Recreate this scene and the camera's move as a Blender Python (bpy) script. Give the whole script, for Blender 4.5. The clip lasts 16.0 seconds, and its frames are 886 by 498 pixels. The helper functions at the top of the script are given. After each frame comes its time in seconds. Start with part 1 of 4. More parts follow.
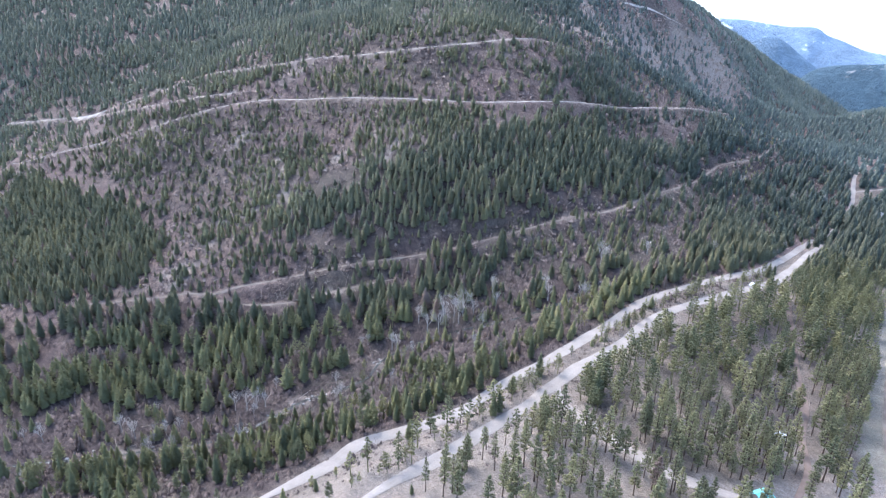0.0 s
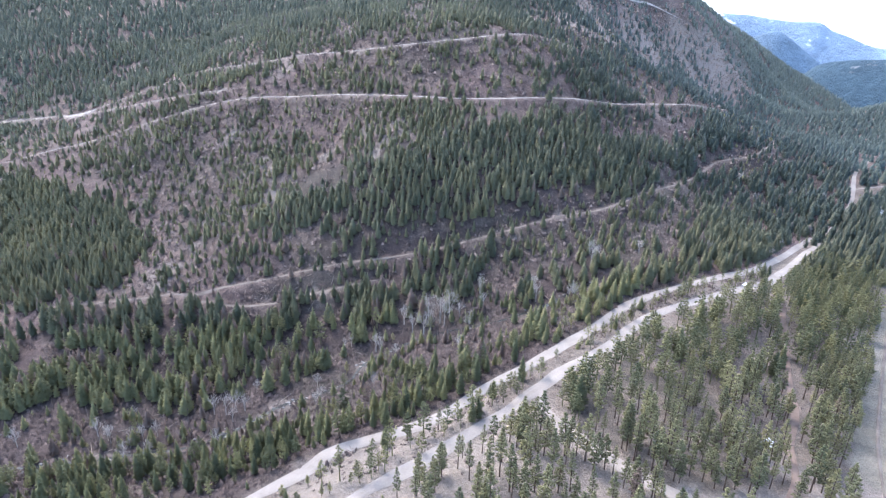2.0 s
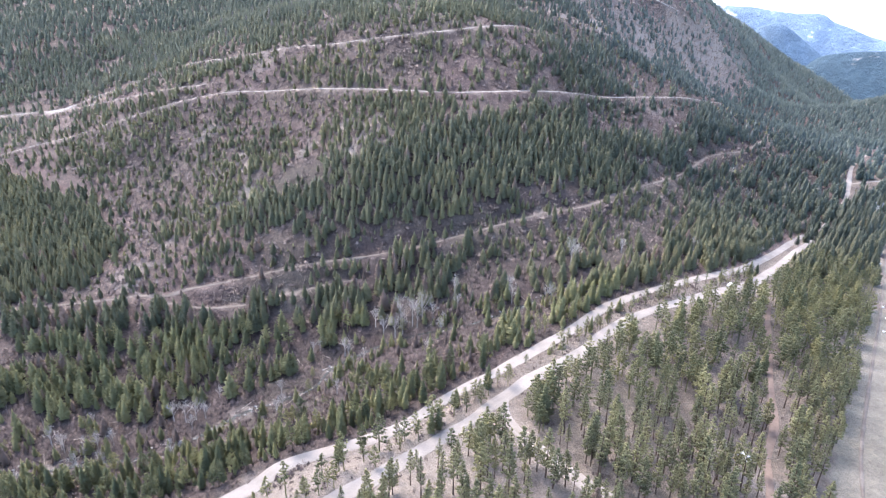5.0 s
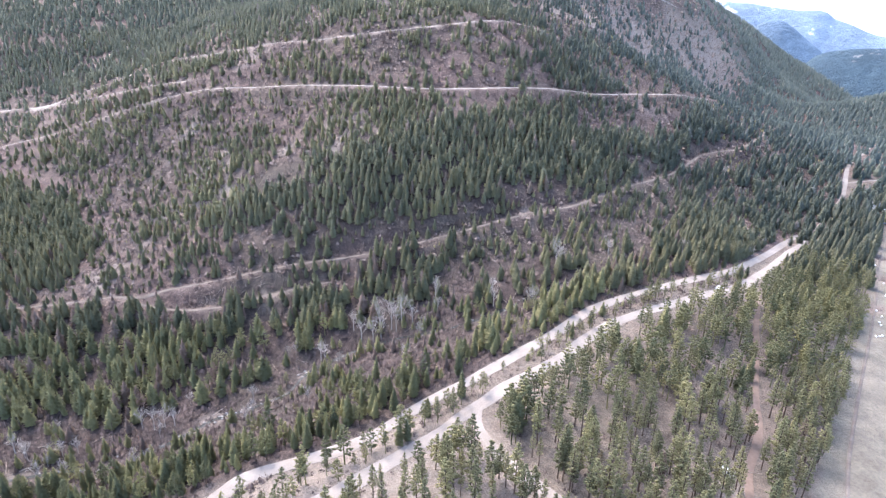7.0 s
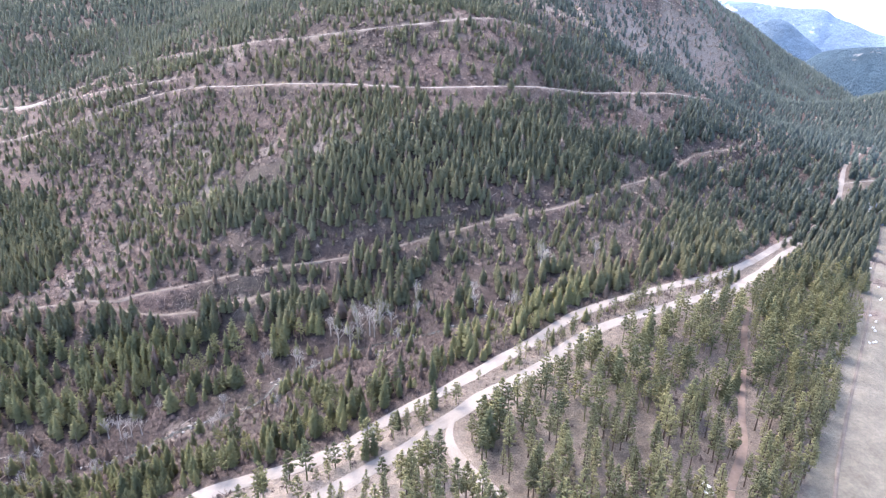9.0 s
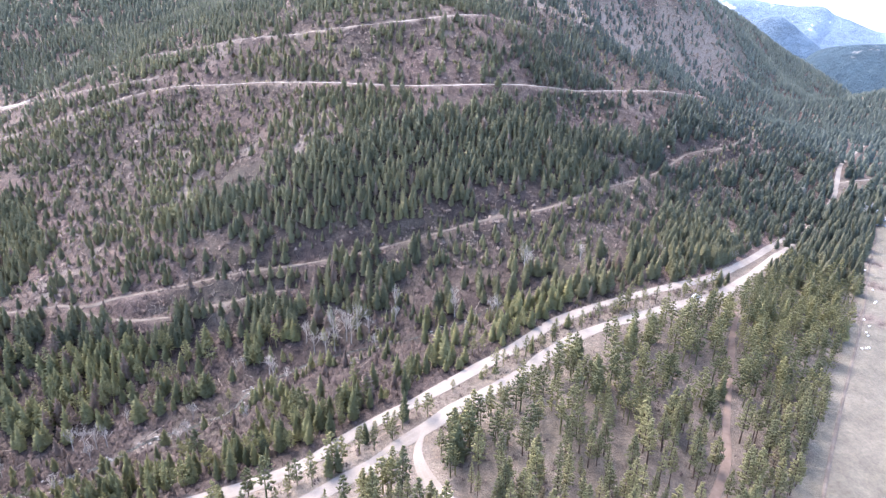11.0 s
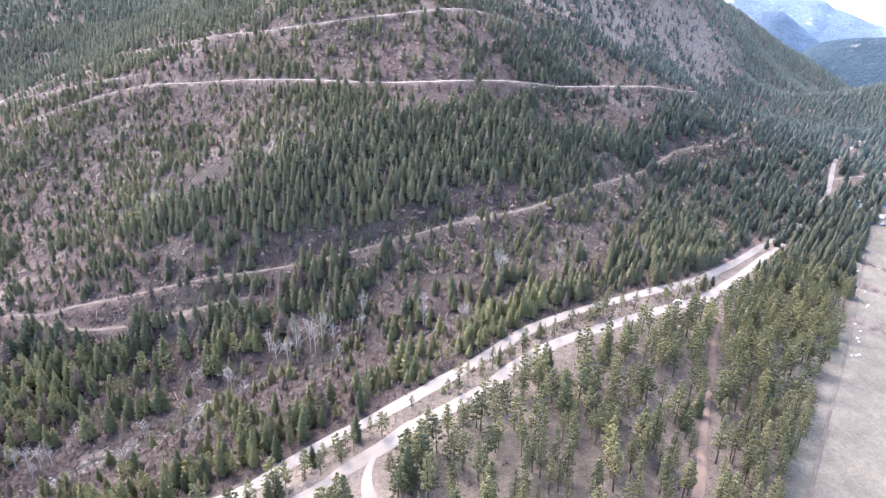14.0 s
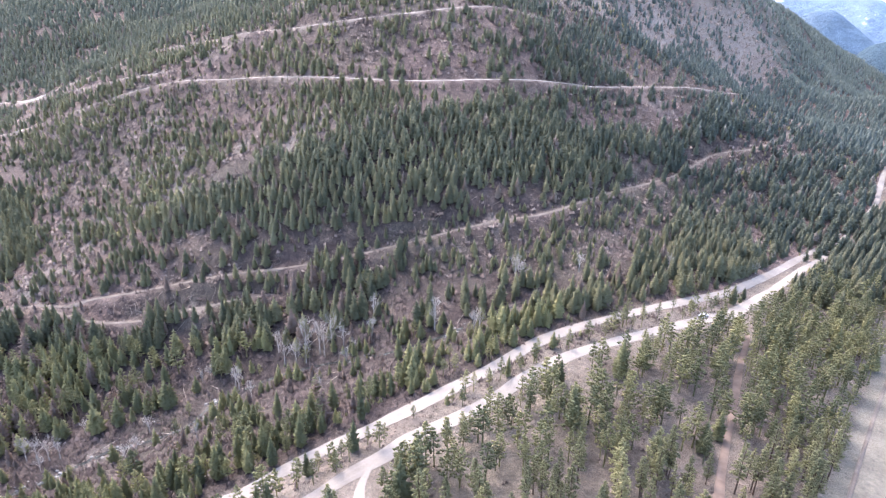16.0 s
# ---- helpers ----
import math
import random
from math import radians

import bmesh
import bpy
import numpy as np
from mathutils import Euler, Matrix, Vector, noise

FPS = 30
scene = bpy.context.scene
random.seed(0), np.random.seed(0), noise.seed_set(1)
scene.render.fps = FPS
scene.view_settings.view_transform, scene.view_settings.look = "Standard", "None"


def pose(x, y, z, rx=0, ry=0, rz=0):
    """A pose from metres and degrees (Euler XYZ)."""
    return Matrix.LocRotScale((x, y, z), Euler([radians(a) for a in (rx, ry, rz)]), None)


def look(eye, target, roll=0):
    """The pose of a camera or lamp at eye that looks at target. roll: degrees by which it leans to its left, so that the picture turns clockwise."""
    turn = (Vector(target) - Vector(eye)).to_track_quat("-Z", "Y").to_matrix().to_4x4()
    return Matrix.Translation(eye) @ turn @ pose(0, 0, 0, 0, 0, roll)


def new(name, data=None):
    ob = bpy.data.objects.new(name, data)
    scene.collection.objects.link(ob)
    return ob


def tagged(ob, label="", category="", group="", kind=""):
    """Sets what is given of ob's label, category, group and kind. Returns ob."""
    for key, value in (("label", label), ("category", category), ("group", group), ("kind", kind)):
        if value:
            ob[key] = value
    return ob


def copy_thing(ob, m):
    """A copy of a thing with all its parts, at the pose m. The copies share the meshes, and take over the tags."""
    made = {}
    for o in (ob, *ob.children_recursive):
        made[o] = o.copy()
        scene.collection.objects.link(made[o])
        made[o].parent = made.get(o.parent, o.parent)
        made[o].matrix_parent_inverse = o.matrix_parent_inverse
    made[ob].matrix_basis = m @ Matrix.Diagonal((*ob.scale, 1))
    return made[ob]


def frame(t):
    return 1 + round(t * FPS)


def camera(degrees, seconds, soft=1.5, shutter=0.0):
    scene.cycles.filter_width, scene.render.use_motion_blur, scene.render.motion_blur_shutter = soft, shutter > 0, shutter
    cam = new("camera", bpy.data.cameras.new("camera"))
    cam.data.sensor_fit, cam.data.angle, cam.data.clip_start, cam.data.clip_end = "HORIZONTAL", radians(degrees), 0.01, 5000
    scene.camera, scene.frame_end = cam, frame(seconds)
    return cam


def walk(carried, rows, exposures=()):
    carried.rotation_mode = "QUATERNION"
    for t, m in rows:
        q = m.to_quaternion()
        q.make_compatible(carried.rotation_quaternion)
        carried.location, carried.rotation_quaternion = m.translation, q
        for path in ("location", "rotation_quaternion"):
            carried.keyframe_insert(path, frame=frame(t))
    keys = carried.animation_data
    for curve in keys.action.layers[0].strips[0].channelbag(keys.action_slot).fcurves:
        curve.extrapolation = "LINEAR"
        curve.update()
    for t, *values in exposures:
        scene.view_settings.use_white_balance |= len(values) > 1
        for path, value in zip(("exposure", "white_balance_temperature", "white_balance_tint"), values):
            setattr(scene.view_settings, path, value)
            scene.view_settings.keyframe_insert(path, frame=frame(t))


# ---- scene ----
cam = camera(76.4, 16.0, 1.35)
METRES, EYE, TILT, LEAN, TURN = 85.0, 100.0, -19.0, -1.5, 0.0
ROWS = [
    (0.0, 0.0, 0.0, 0.0, 0.0, 0.0, -0.0),
    (0.5, 0.0224, 0.0158, 0.0038, 0.11, -0.08, 0.03),
    (1.0, 0.0456, 0.0314, 0.0071, 0.21, -0.12, 0.03),
    (1.5, 0.069, 0.0471, 0.0105, 0.28, -0.18, 0.05),
    (2.0, 0.0933, 0.0638, 0.0137, 0.35, -0.28, 0.08),
    (2.5, 0.1165, 0.0809, 0.0178, 0.41, -0.4, 0.14),
    (3.0, 0.1418, 0.0987, 0.022, 0.49, -0.52, 0.19),
    (3.5, 0.1663, 0.1172, 0.0262, 0.51, -0.58, 0.23),
    (4.0, 0.1929, 0.1362, 0.0297, 0.55, -0.66, 0.24),
    (6.5, 0.3189, 0.2368, 0.052, 0.66, -1.05, 0.19),
    (7.0, 0.3449, 0.2577, 0.057, 0.68, -1.11, 0.16),
    (7.5, 0.3691, 0.2783, 0.0617, 0.66, -1.12, 0.15),
    (8.0, 0.3937, 0.2993, 0.0659, 0.69, -1.11, 0.13),
    (8.5, 0.4187, 0.3206, 0.0702, 0.71, -1.16, 0.15),
    (9.0, 0.4441, 0.3419, 0.0748, 0.77, -1.2, 0.15),
    (11.5, 0.5633, 0.4484, 0.0988, 0.79, -1.34, 0.33),
    (12.0, 0.5872, 0.4697, 0.1042, 0.82, -1.35, 0.4),
    (12.5, 0.6114, 0.4914, 0.1092, 0.84, -1.41, 0.48),
    (13.0, 0.6349, 0.5129, 0.1132, 0.84, -1.45, 0.54),
    (13.5, 0.659, 0.5347, 0.1175, 0.84, -1.5, 0.61),
    (14.0, 0.6815, 0.5565, 0.1219, 0.85, -1.61, 0.66),
    (14.5, 0.7049, 0.5782, 0.1257, 0.86, -1.68, 0.7),
    (15.0, 0.728, 0.5994, 0.1301, 0.83, -1.72, 0.64),
    (15.5, 0.7452, 0.6165, 0.1334, 0.82, -1.8, 0.61),
    (15.6, 0.7490, 0.6200, 0.1341, 0.78, -1.80, 0.62),
    (15.7, 0.7527, 0.6235, 0.1348, 1.06, -1.79, 0.51),
    (15.8, 0.7565, 0.6270, 0.1356, 1.62, -1.77, 0.29),
    (15.9, 0.7602, 0.6305, 0.1363, 2.75, -1.72, -0.15),
    (16.0, 0.7640, 0.6340, 0.1370, 4.32, -1.66, -0.78),
]
EXPOSURES = [(0.0, 2.34, 5600, 10), (2.0, 2.44, 5780, 11), (4.0, 2.57, 6040, 13), (8.0, 2.68, 6230, 16), (12.0, 2.75, 6260, 17), (16.0, 2.75, 6270, 17)]
walk(cam, [(t, pose(0, 0, EYE, TILT, LEAN, TURN) @ pose(METRES * x, METRES * y, METRES * z, 90 + pitch, roll, yaw)) for t, x, y, z, yaw, pitch, roll in ROWS], EXPOSURES)

# ---- light ----
SUN_EL, SUN_AZ = 54.0, -40.0          # degrees; azimuth from straight ahead (+y), minus is to the left
world = bpy.data.worlds.new("sky")
scene.world = world
world.use_nodes = True
wt = world.node_tree
sky = wt.nodes.new("ShaderNodeTexSky")
sky.sky_type, sky.sun_disc = "NISHITA", False
sky.sun_elevation, sky.sun_rotation = radians(SUN_EL), radians(SUN_AZ)
sky.air_density, sky.dust_density, sky.ozone_density = 1.0, 2.5, 1.0
wt.links.new(sky.outputs[0], wt.nodes["Background"].inputs[0])
wt.nodes["Background"].inputs[1].default_value = 0.15
sun_data = bpy.data.lights.new("sun", "SUN")
sun_data.energy, sun_data.angle, sun_data.color = 0.92, radians(30), (1.0, 0.95, 0.88)
sun = new("sun", sun_data)
az, el = radians(SUN_AZ), radians(SUN_EL)
sun.matrix_world = look((500 * math.sin(az), 500 * math.cos(az), 500 * math.tan(el)), (0, 0, 0))

# ---- materials ----


def material(name, build, rough=0.9):
    m = bpy.data.materials.new(name)
    m.use_nodes = True
    nt = m.node_tree
    p = nt.nodes["Principled BSDF"]
    p.inputs["Roughness"].default_value = rough
    p.inputs["Specular IOR Level"].default_value = 0.2
    build(nt, p)
    return m


def node(nt, kind, **inputs):
    n = nt.nodes.new(kind)
    for k, v in inputs.items():
        n.inputs[k.replace("_", " ")].default_value = v
    return n


def noise_of(nt, scale, detail=4.0, rough=0.6):
    g = nt.nodes.new("ShaderNodeNewGeometry")
    n = node(nt, "ShaderNodeTexNoise", Scale=scale, Detail=detail, Roughness=rough)
    nt.links.new(g.outputs["Position"], n.inputs["Vector"])
    return n.outputs["Fac"]


def ramp(nt, fac, stops):
    r = nt.nodes.new("ShaderNodeValToRGB")
    els = r.color_ramp.elements
    while len(els) < len(stops):
        els.new(0.5)
    for e, (at, col) in zip(els, stops):
        e.position, e.color = at, (*col, 1.0)
    nt.links.new(fac, r.inputs[0])
    return r.outputs[0]


def mix(nt, fac, a, b, kind="MIX"):
    m = nt.nodes.new("ShaderNodeMix")
    m.data_type, m.blend_type = "RGBA", kind
    for sock, v in ((m.inputs[0], fac), (m.inputs[6], a), (m.inputs[7], b)):
        if isinstance(v, (int, float)):
            sock.default_value = v
        elif isinstance(v, tuple):
            sock.default_value = (*v, 1.0)
        else:
            nt.links.new(v, sock)
    return m.outputs[2]


def bump(nt, p, fac, strength, distance):
    b = node(nt, "ShaderNodeBump", Strength=strength, Distance=distance)
    nt.links.new(fac, b.inputs["Height"])
    nt.links.new(b.outputs[0], p.inputs["Normal"])


def attr(nt, name, out="Fac"):
    a = nt.nodes.new("ShaderNodeAttribute")
    a.attribute_name = name
    return a.outputs[out]


def ground_nodes(nt, p):
    big, mid, fine = noise_of(nt, 0.02), noise_of(nt, 0.16, 6), noise_of(nt, 1.3, 5, 0.7)
    litter = ramp(nt, mid, [(0.3, (0.069, 0.047, 0.042)), (0.5, (0.101, 0.07, 0.063)), (0.7, (0.15, 0.109, 0.095))])
    brush = ramp(nt, mid, [(0.28, (0.036, 0.027, 0.026)), (0.5, (0.057, 0.043, 0.04)), (0.72, (0.092, 0.071, 0.064))])
    grass = ramp(nt, mid, [(0.3, (0.132, 0.116, 0.092)), (0.55, (0.165, 0.146, 0.117)), (0.75, (0.205, 0.18, 0.145))])
    dirt = ramp(nt, fine, [(0.3, (0.17, 0.14, 0.115)), (0.5, (0.25, 0.21, 0.175)), (0.7, (0.34, 0.29, 0.245))])
    c = mix(nt, attr(nt, "brush"), litter, brush)
    c = mix(nt, ramp(nt, big, [(0.42, (0, 0, 0)), (0.62, (0.22, 0.22, 0.22))]), c, (0.092, 0.09, 0.056))
    # remote undergrowth green, lightened and cooled to imitate haze
    c = mix(nt, attr(nt, "scrub_haze"), c, ramp(nt, mid, [(0.3, (0.075, 0.088, 0.07)), (0.7, (0.125, 0.135, 0.11))]))
    tuft = noise_of(nt, 0.55, 6, 0.75)
    c = mix(nt, 0.6, c, ramp(nt, tuft, [(0.38, (0.45, 0.43, 0.42)), (0.52, (1.0, 1.0, 1.0)), (0.64, (1.7, 1.65, 1.55))]), "MULTIPLY")
    c = mix(nt, 0.55, c, ramp(nt, fine, [(0.32, (0.5, 0.48, 0.47)), (0.6, (1.15, 1.15, 1.15))]), "MULTIPLY")
    c = mix(nt, 0.7, c, ramp(nt, noise_of(nt, 2.6, 3, 0.8), [(0.36, (0.45, 0.44, 0.45)), (0.5, (1.0, 1.0, 1.0)), (0.66, (1.75, 1.7, 1.62))]), "MULTIPLY")
    streak = noise_of(nt, 0.07, 6, 0.6)
    meadow = mix(nt, 0.5, grass, ramp(nt, streak, [(0.35, (0.7, 0.72, 0.68)), (0.65, (1.2, 1.18, 1.15))]), "MULTIPLY")
    c = mix(nt, attr(nt, "grass"), c, meadow)
    c = mix(nt, 0.45, c, ramp(nt, noise_of(nt, 0.9, 5, 0.75), [(0.36, (0.62, 0.6, 0.58)), (0.5, (1.0, 1.0, 1.0)), (0.64, (1.4, 1.38, 1.32))]), "MULTIPLY")
    c = mix(nt, attr(nt, "dirt"), c, dirt)
    nt.links.new(c, p.inputs["Base Color"])
    bump(nt, p, tuft, 0.9, 0.9)


def gravel_nodes(nt, p):
    mid, fine = noise_of(nt, 0.12, 5), noise_of(nt, 2.2, 5, 0.7)
    c = ramp(nt, mid, [(0.3, (0.2, 0.17, 0.143)), (0.55, (0.26, 0.226, 0.194)), (0.75, (0.32, 0.282, 0.246))])
    c = mix(nt, attr(nt, "rut"), c, (0.25, 0.215, 0.185))
    c = mix(nt, 0.4, c, ramp(nt, fine, [(0.3, (0.6, 0.6, 0.6)), (0.7, (1, 1, 1))]), "MULTIPLY")
    nt.links.new(c, p.inputs["Base Color"])
    bump(nt, p, fine, 0.5, 0.15)


def track_nodes(nt, p):
    mid, fine = noise_of(nt, 0.2, 5), noise_of(nt, 1.8, 5, 0.7)
    c = ramp(nt, mid, [(0.3, (0.105, 0.085, 0.07)), (0.5, (0.142, 0.118, 0.099)), (0.7, (0.195, 0.166, 0.142))])
    c = mix(nt, attr(nt, "rut"), c, (0.13, 0.1, 0.08))
    c = mix(nt, 0.5, c, ramp(nt, fine, [(0.3, (0.5, 0.5, 0.5)), (0.7, (1, 1, 1))]), "MULTIPLY")
    nt.links.new(c, p.inputs["Base Color"])
    bump(nt, p, fine, 0.6, 0.2)


def foliage_nodes(dark, light, per_object, blue=None):
    def build(nt, p):
        if per_object:
            tint = nt.nodes.new("ShaderNodeObjectInfo").outputs["Random"]
        else:
            tint = attr(nt, "tint")
        c = ramp(nt, tint, [(0.0, dark), (0.55, tuple((a + b) / 2 for a, b in zip(dark, light))), (0.975, light), (0.985, (0.27, 0.2, 0.165))])
        # far trees shift to this bluish tone, haze put into the colour
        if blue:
            c = mix(nt, attr(nt, "spruce_haze"), c, ramp(nt, tint, [(0.0, blue[0]), (1.0, blue[1])]))
        g = nt.nodes.new("ShaderNodeNewGeometry")
        c = mix(nt, 0.38, c, ramp(nt, g.outputs["Random Per Island"], [(0.0, (0.72, 0.74, 0.7)), (0.7, (1, 1, 1)), (1.0, (1.16, 1.14, 1.03))]), "MULTIPLY")
        nt.links.new(c, p.inputs["Base Color"])
        nt.links.new(c, p.inputs["Subsurface Radius"])
        p.inputs["Roughness"].default_value = 0.75
        t = nt.nodes.new("ShaderNodeBsdfTranslucent")
        nt.links.new(c, t.inputs[0])
        a = nt.nodes.new("ShaderNodeMixShader")
        a.inputs[0].default_value = 0.48
        nt.links.new(p.outputs[0], a.inputs[1])
        nt.links.new(t.outputs[0], a.inputs[2])
        nt.links.new(a.outputs[0], nt.nodes["Material Output"].inputs["Surface"])
    return build


def plain_nodes(lo, hi, scale, strength=0.4, distance=0.05):
    def build(nt, p):
        f = noise_of(nt, scale, 5)
        nt.links.new(ramp(nt, f, [(0.3, lo), (0.7, hi)]), p.inputs["Base Color"])
        bump(nt, p, f, strength, distance)
    return build


def bark_nodes(nt, p):
    f = noise_of(nt, 2.5, 5)
    nt.links.new(ramp(nt, f, [(0.3, (0.055, 0.04, 0.032)), (0.7, (0.15, 0.105, 0.08))]), p.inputs["Base Color"])
    bump(nt, p, f, 0.6, 0.05)


def twig_nodes(nt, p):
    c = ramp(nt, attr(nt, "tint"), [(0.0, (0.055, 0.04, 0.037)), (0.5, (0.106, 0.08, 0.07)), (1.0, (0.195, 0.156, 0.134))])
    g = nt.nodes.new("ShaderNodeNewGeometry")
    c = mix(nt, 0.7, c, ramp(nt, g.outputs["Random Per Island"], [(0.0, (0.55, 0.55, 0.55)), (1.0, (1.35, 1.35, 1.35))]), "MULTIPLY")
    nt.links.new(c, p.inputs["Base Color"])


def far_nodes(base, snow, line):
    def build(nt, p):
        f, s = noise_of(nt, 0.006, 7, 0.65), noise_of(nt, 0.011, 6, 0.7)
        # base is the slope colour with blue haze already mixed in
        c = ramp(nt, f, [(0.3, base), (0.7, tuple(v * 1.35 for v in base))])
        g = nt.nodes.new("ShaderNodeNewGeometry")
        sep = nt.nodes.new("ShaderNodeSeparateXYZ")
        nt.links.new(g.outputs["Position"], sep.inputs[0])
        h = node(nt, "ShaderNodeMath")
        h.operation = "MULTIPLY_ADD"
        nt.links.new(s, h.inputs[0])
        h.inputs[1].default_value = 900.0
        nt.links.new(sep.outputs[2], h.inputs[2])
        k = nt.nodes.new("ShaderNodeMapRange")
        k.inputs["From Min"].default_value, k.inputs["From Max"].default_value = line, line + 90.0
        nt.links.new(h.outputs[0], k.inputs["Value"])
        c = mix(nt, 0.5, c, ramp(nt, noise_of(nt, 0.045, 5, 0.75), [(0.35, (0.7, 0.7, 0.7)), (0.65, (1.25, 1.25, 1.25))]), "MULTIPLY")
        nt.links.new(mix(nt, k.outputs[0], c, snow), p.inputs["Base Color"])
        bump(nt, p, noise_of(nt, 0.04, 6, 0.75), 1.0, 14.0)
    return build


M_GROUND = material("forest_floor", ground_nodes)
M_GRAVEL = material("gravel", gravel_nodes)
M_PALE = material("crushed_rock", plain_nodes((0.22, 0.19, 0.165), (0.4, 0.355, 0.315), 0.35, 0.5, 0.15))
M_TRACK = material("dirt_track", track_nodes)
M_LANE = material("reddish_dirt", plain_nodes((0.13, 0.093, 0.073), (0.215, 0.157, 0.124), 0.5, 0.5, 0.1))
M_BARK = material("bark", bark_nodes)
M_PALEBARK = material("pale_bark", plain_nodes((0.3, 0.265, 0.235), (0.52, 0.47, 0.42), 1.5))
M_PINE = material("pine_needles", foliage_nodes((0.175, 0.182, 0.105), (0.36, 0.335, 0.175), True))
M_PINES = material("pine_needles_mass", foliage_nodes((0.14, 0.15, 0.085), (0.34, 0.315, 0.155), False))
M_FIR = material("fir_needles", foliage_nodes((0.145, 0.155, 0.088), (0.35, 0.325, 0.155), True))
# last colour pair: distant firs painted bluish for haze
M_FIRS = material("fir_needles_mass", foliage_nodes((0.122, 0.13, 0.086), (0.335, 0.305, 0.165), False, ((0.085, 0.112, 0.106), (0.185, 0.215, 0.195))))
M_TWIGS = material("bare_twigs", twig_nodes)
M_WOOD = material("weathered_wood", plain_nodes((0.2, 0.16, 0.13), (0.38, 0.32, 0.27), 1.6))
M_STONE = material("river_stones", plain_nodes((0.15, 0.135, 0.12), (0.36, 0.335, 0.31), 0.8))

# ---- lie of the land: cross-sections, each at its distance ahead ----
STATIONS = [-700, -400, -260, -160, -80, 0, 70, 140, 210, 300, 420, 560, 700, 880, 1100, 1700]
PROFILES = []
PROFILES.append((-100, [-53, -36, -27, -21, -14, -8, -7, -7, -6, 2, 21, 48, 75, 107, 144, 243]))
PROFILES.append((70, [-40, -39, -38, -33, -23, -8, -4, -9, -10, -7, 6, 25, 46, 72, 103, 190]))
PROFILES.append((130, [-36, -40, -41, -38, -27, -7, -1, -10, -12, -9, 1, 17, 35, 59, 89, 171]))
PROFILES.append((180, [-32, -39, -42, -41, -37, -13, 1, -5, -12, -11, -3, 10, 27, 50, 79, 157]))
PROFILES.append((225, [-30, -37, -38, -34, -28, -16, 1, 3, -11, -12, -6, 6, 22, 44, 72, 147]))
PROFILES.append((265, [-31, -35, -33, -21, -8, 0, 7, 5, -7, -11, -7, 5, 20, 41, 67, 141]))
PROFILES.append((310, [-41, -33, -26, -9, 16, 39, 30, 13, -3, -9, -4, 6, 20, 39, 66, 137]))
PROFILES.append((370, [-60, -27, -6, 20, 46, 71, 65, 35, 6, -1, 3, 10, 21, 40, 65, 136]))
PROFILES.append((440, [-60, -13, 29, 67, 93, 112, 108, 69, 42, 19, 13, 14, 24, 42, 67, 135]))
PROFILES.append((530, [-53, 19, 67, 105, 125, 137, 129, 108, 78, 38, 18, 18, 29, 47, 70, 135]))
PROFILES.append((650, [-1, 101, 113, 137, 150, 172, 161, 160, 97, 46, 7, 22, 42, 53, 73, 134]))
PROFILES.append((800, [101, 173, 175, 196, 225, 266, 252, 233, 190, 106, 20, 27, 55, 38, 53, 119]))
PROFILES.append((1000, [276, 309, 302, 303, 323, 353, 335, 309, 285, 243, 166, 12, 1, -17, 14, 96]))
PROFILES.append((1200, [430, 430, 413, 399, 394, 388, 377, 358, 337, 311, 243, 160, 36, -47, -5, 78]))
PROFILES.append((1450, [430, 430, 430, 430, 430, 430, 414, 391, 363, 323, 267, 219, 166, 58, 4, 66]))
PROFILES.append((1900, [430, 430, 430, 430, 430, 430, 430, 430, 391, 320, 230, 149, 131, 130, 22, -29]))

# ways across the land, as (x, y) in metres
GRAVEL_UPPER = [(-52, 122), (-38, 131), (-29, 137), (-23, 143), (-14, 146), (-3, 149), (7, 153), (19, 163), (29, 171), (38, 177), (46, 183), (58, 193), (70, 203), (85, 218), (101, 228), (117, 236), (138, 248), (160, 263), (182, 284), (205, 307), (226, 328), (246, 346), (262, 361)]
GRAVEL_LOWER = [(-24, 112), (-10, 123), (3, 131), (12, 138), (23, 147), (33, 155), (41, 163), (48, 170), (58, 177), (67, 184), (80, 198), (91, 208), (104, 216), (119, 223), (137, 233), (154, 244), (179, 269), (210, 303), (242, 335), (262, 358)]
GRAVEL_FAR = [(260, 356), (279, 375), (297, 394), (310, 413), (329, 441), (366, 482), (410, 531), (480, 610)]
FIELD_TRACK = [(304, 361), (289, 340), (273, 319), (255, 296), (228, 259), (204, 228), (180, 198), (158, 170), (140, 146), (122, 118)]
DITCHES = [[(218, 254), (227, 249), (240, 240), (262, 226)], [(244, 288), (251, 282), (262, 268), (285, 250)], [(264, 315), (270, 308), (280, 295), (305, 280)]]
BRANCH = [(41, 163), (40, 153), (44, 142), (50, 134), (57, 125), (63, 119), (72, 114), (86, 110)]
LANE = [(160, 243), (158, 234), (147, 212), (137, 191), (128, 173), (119, 154), (110, 141), (102, 125), (90, 111), (82, 98)]
CROSSROAD = [(310, 413), (322, 418), (346, 424), (400, 440)]
HILL_LOW = [(-190, 262), (-167, 261), (-145, 261), (-126, 261), (-109, 261), (-90, 262), (-73, 264), (-55, 267), (-36, 269), (-15, 270), (3, 272), (22, 276), (41, 281), (60, 288), (78, 294), (93, 300), (111, 315), (132, 336), (156, 358), (187, 393), (206, 414), (242, 435), (283, 481), (327, 534)]
HILL_SPUR = [(-122, 261), (-108, 254), (-94, 250), (-76, 249), (-59, 252), (-36, 257), (-19, 260)]
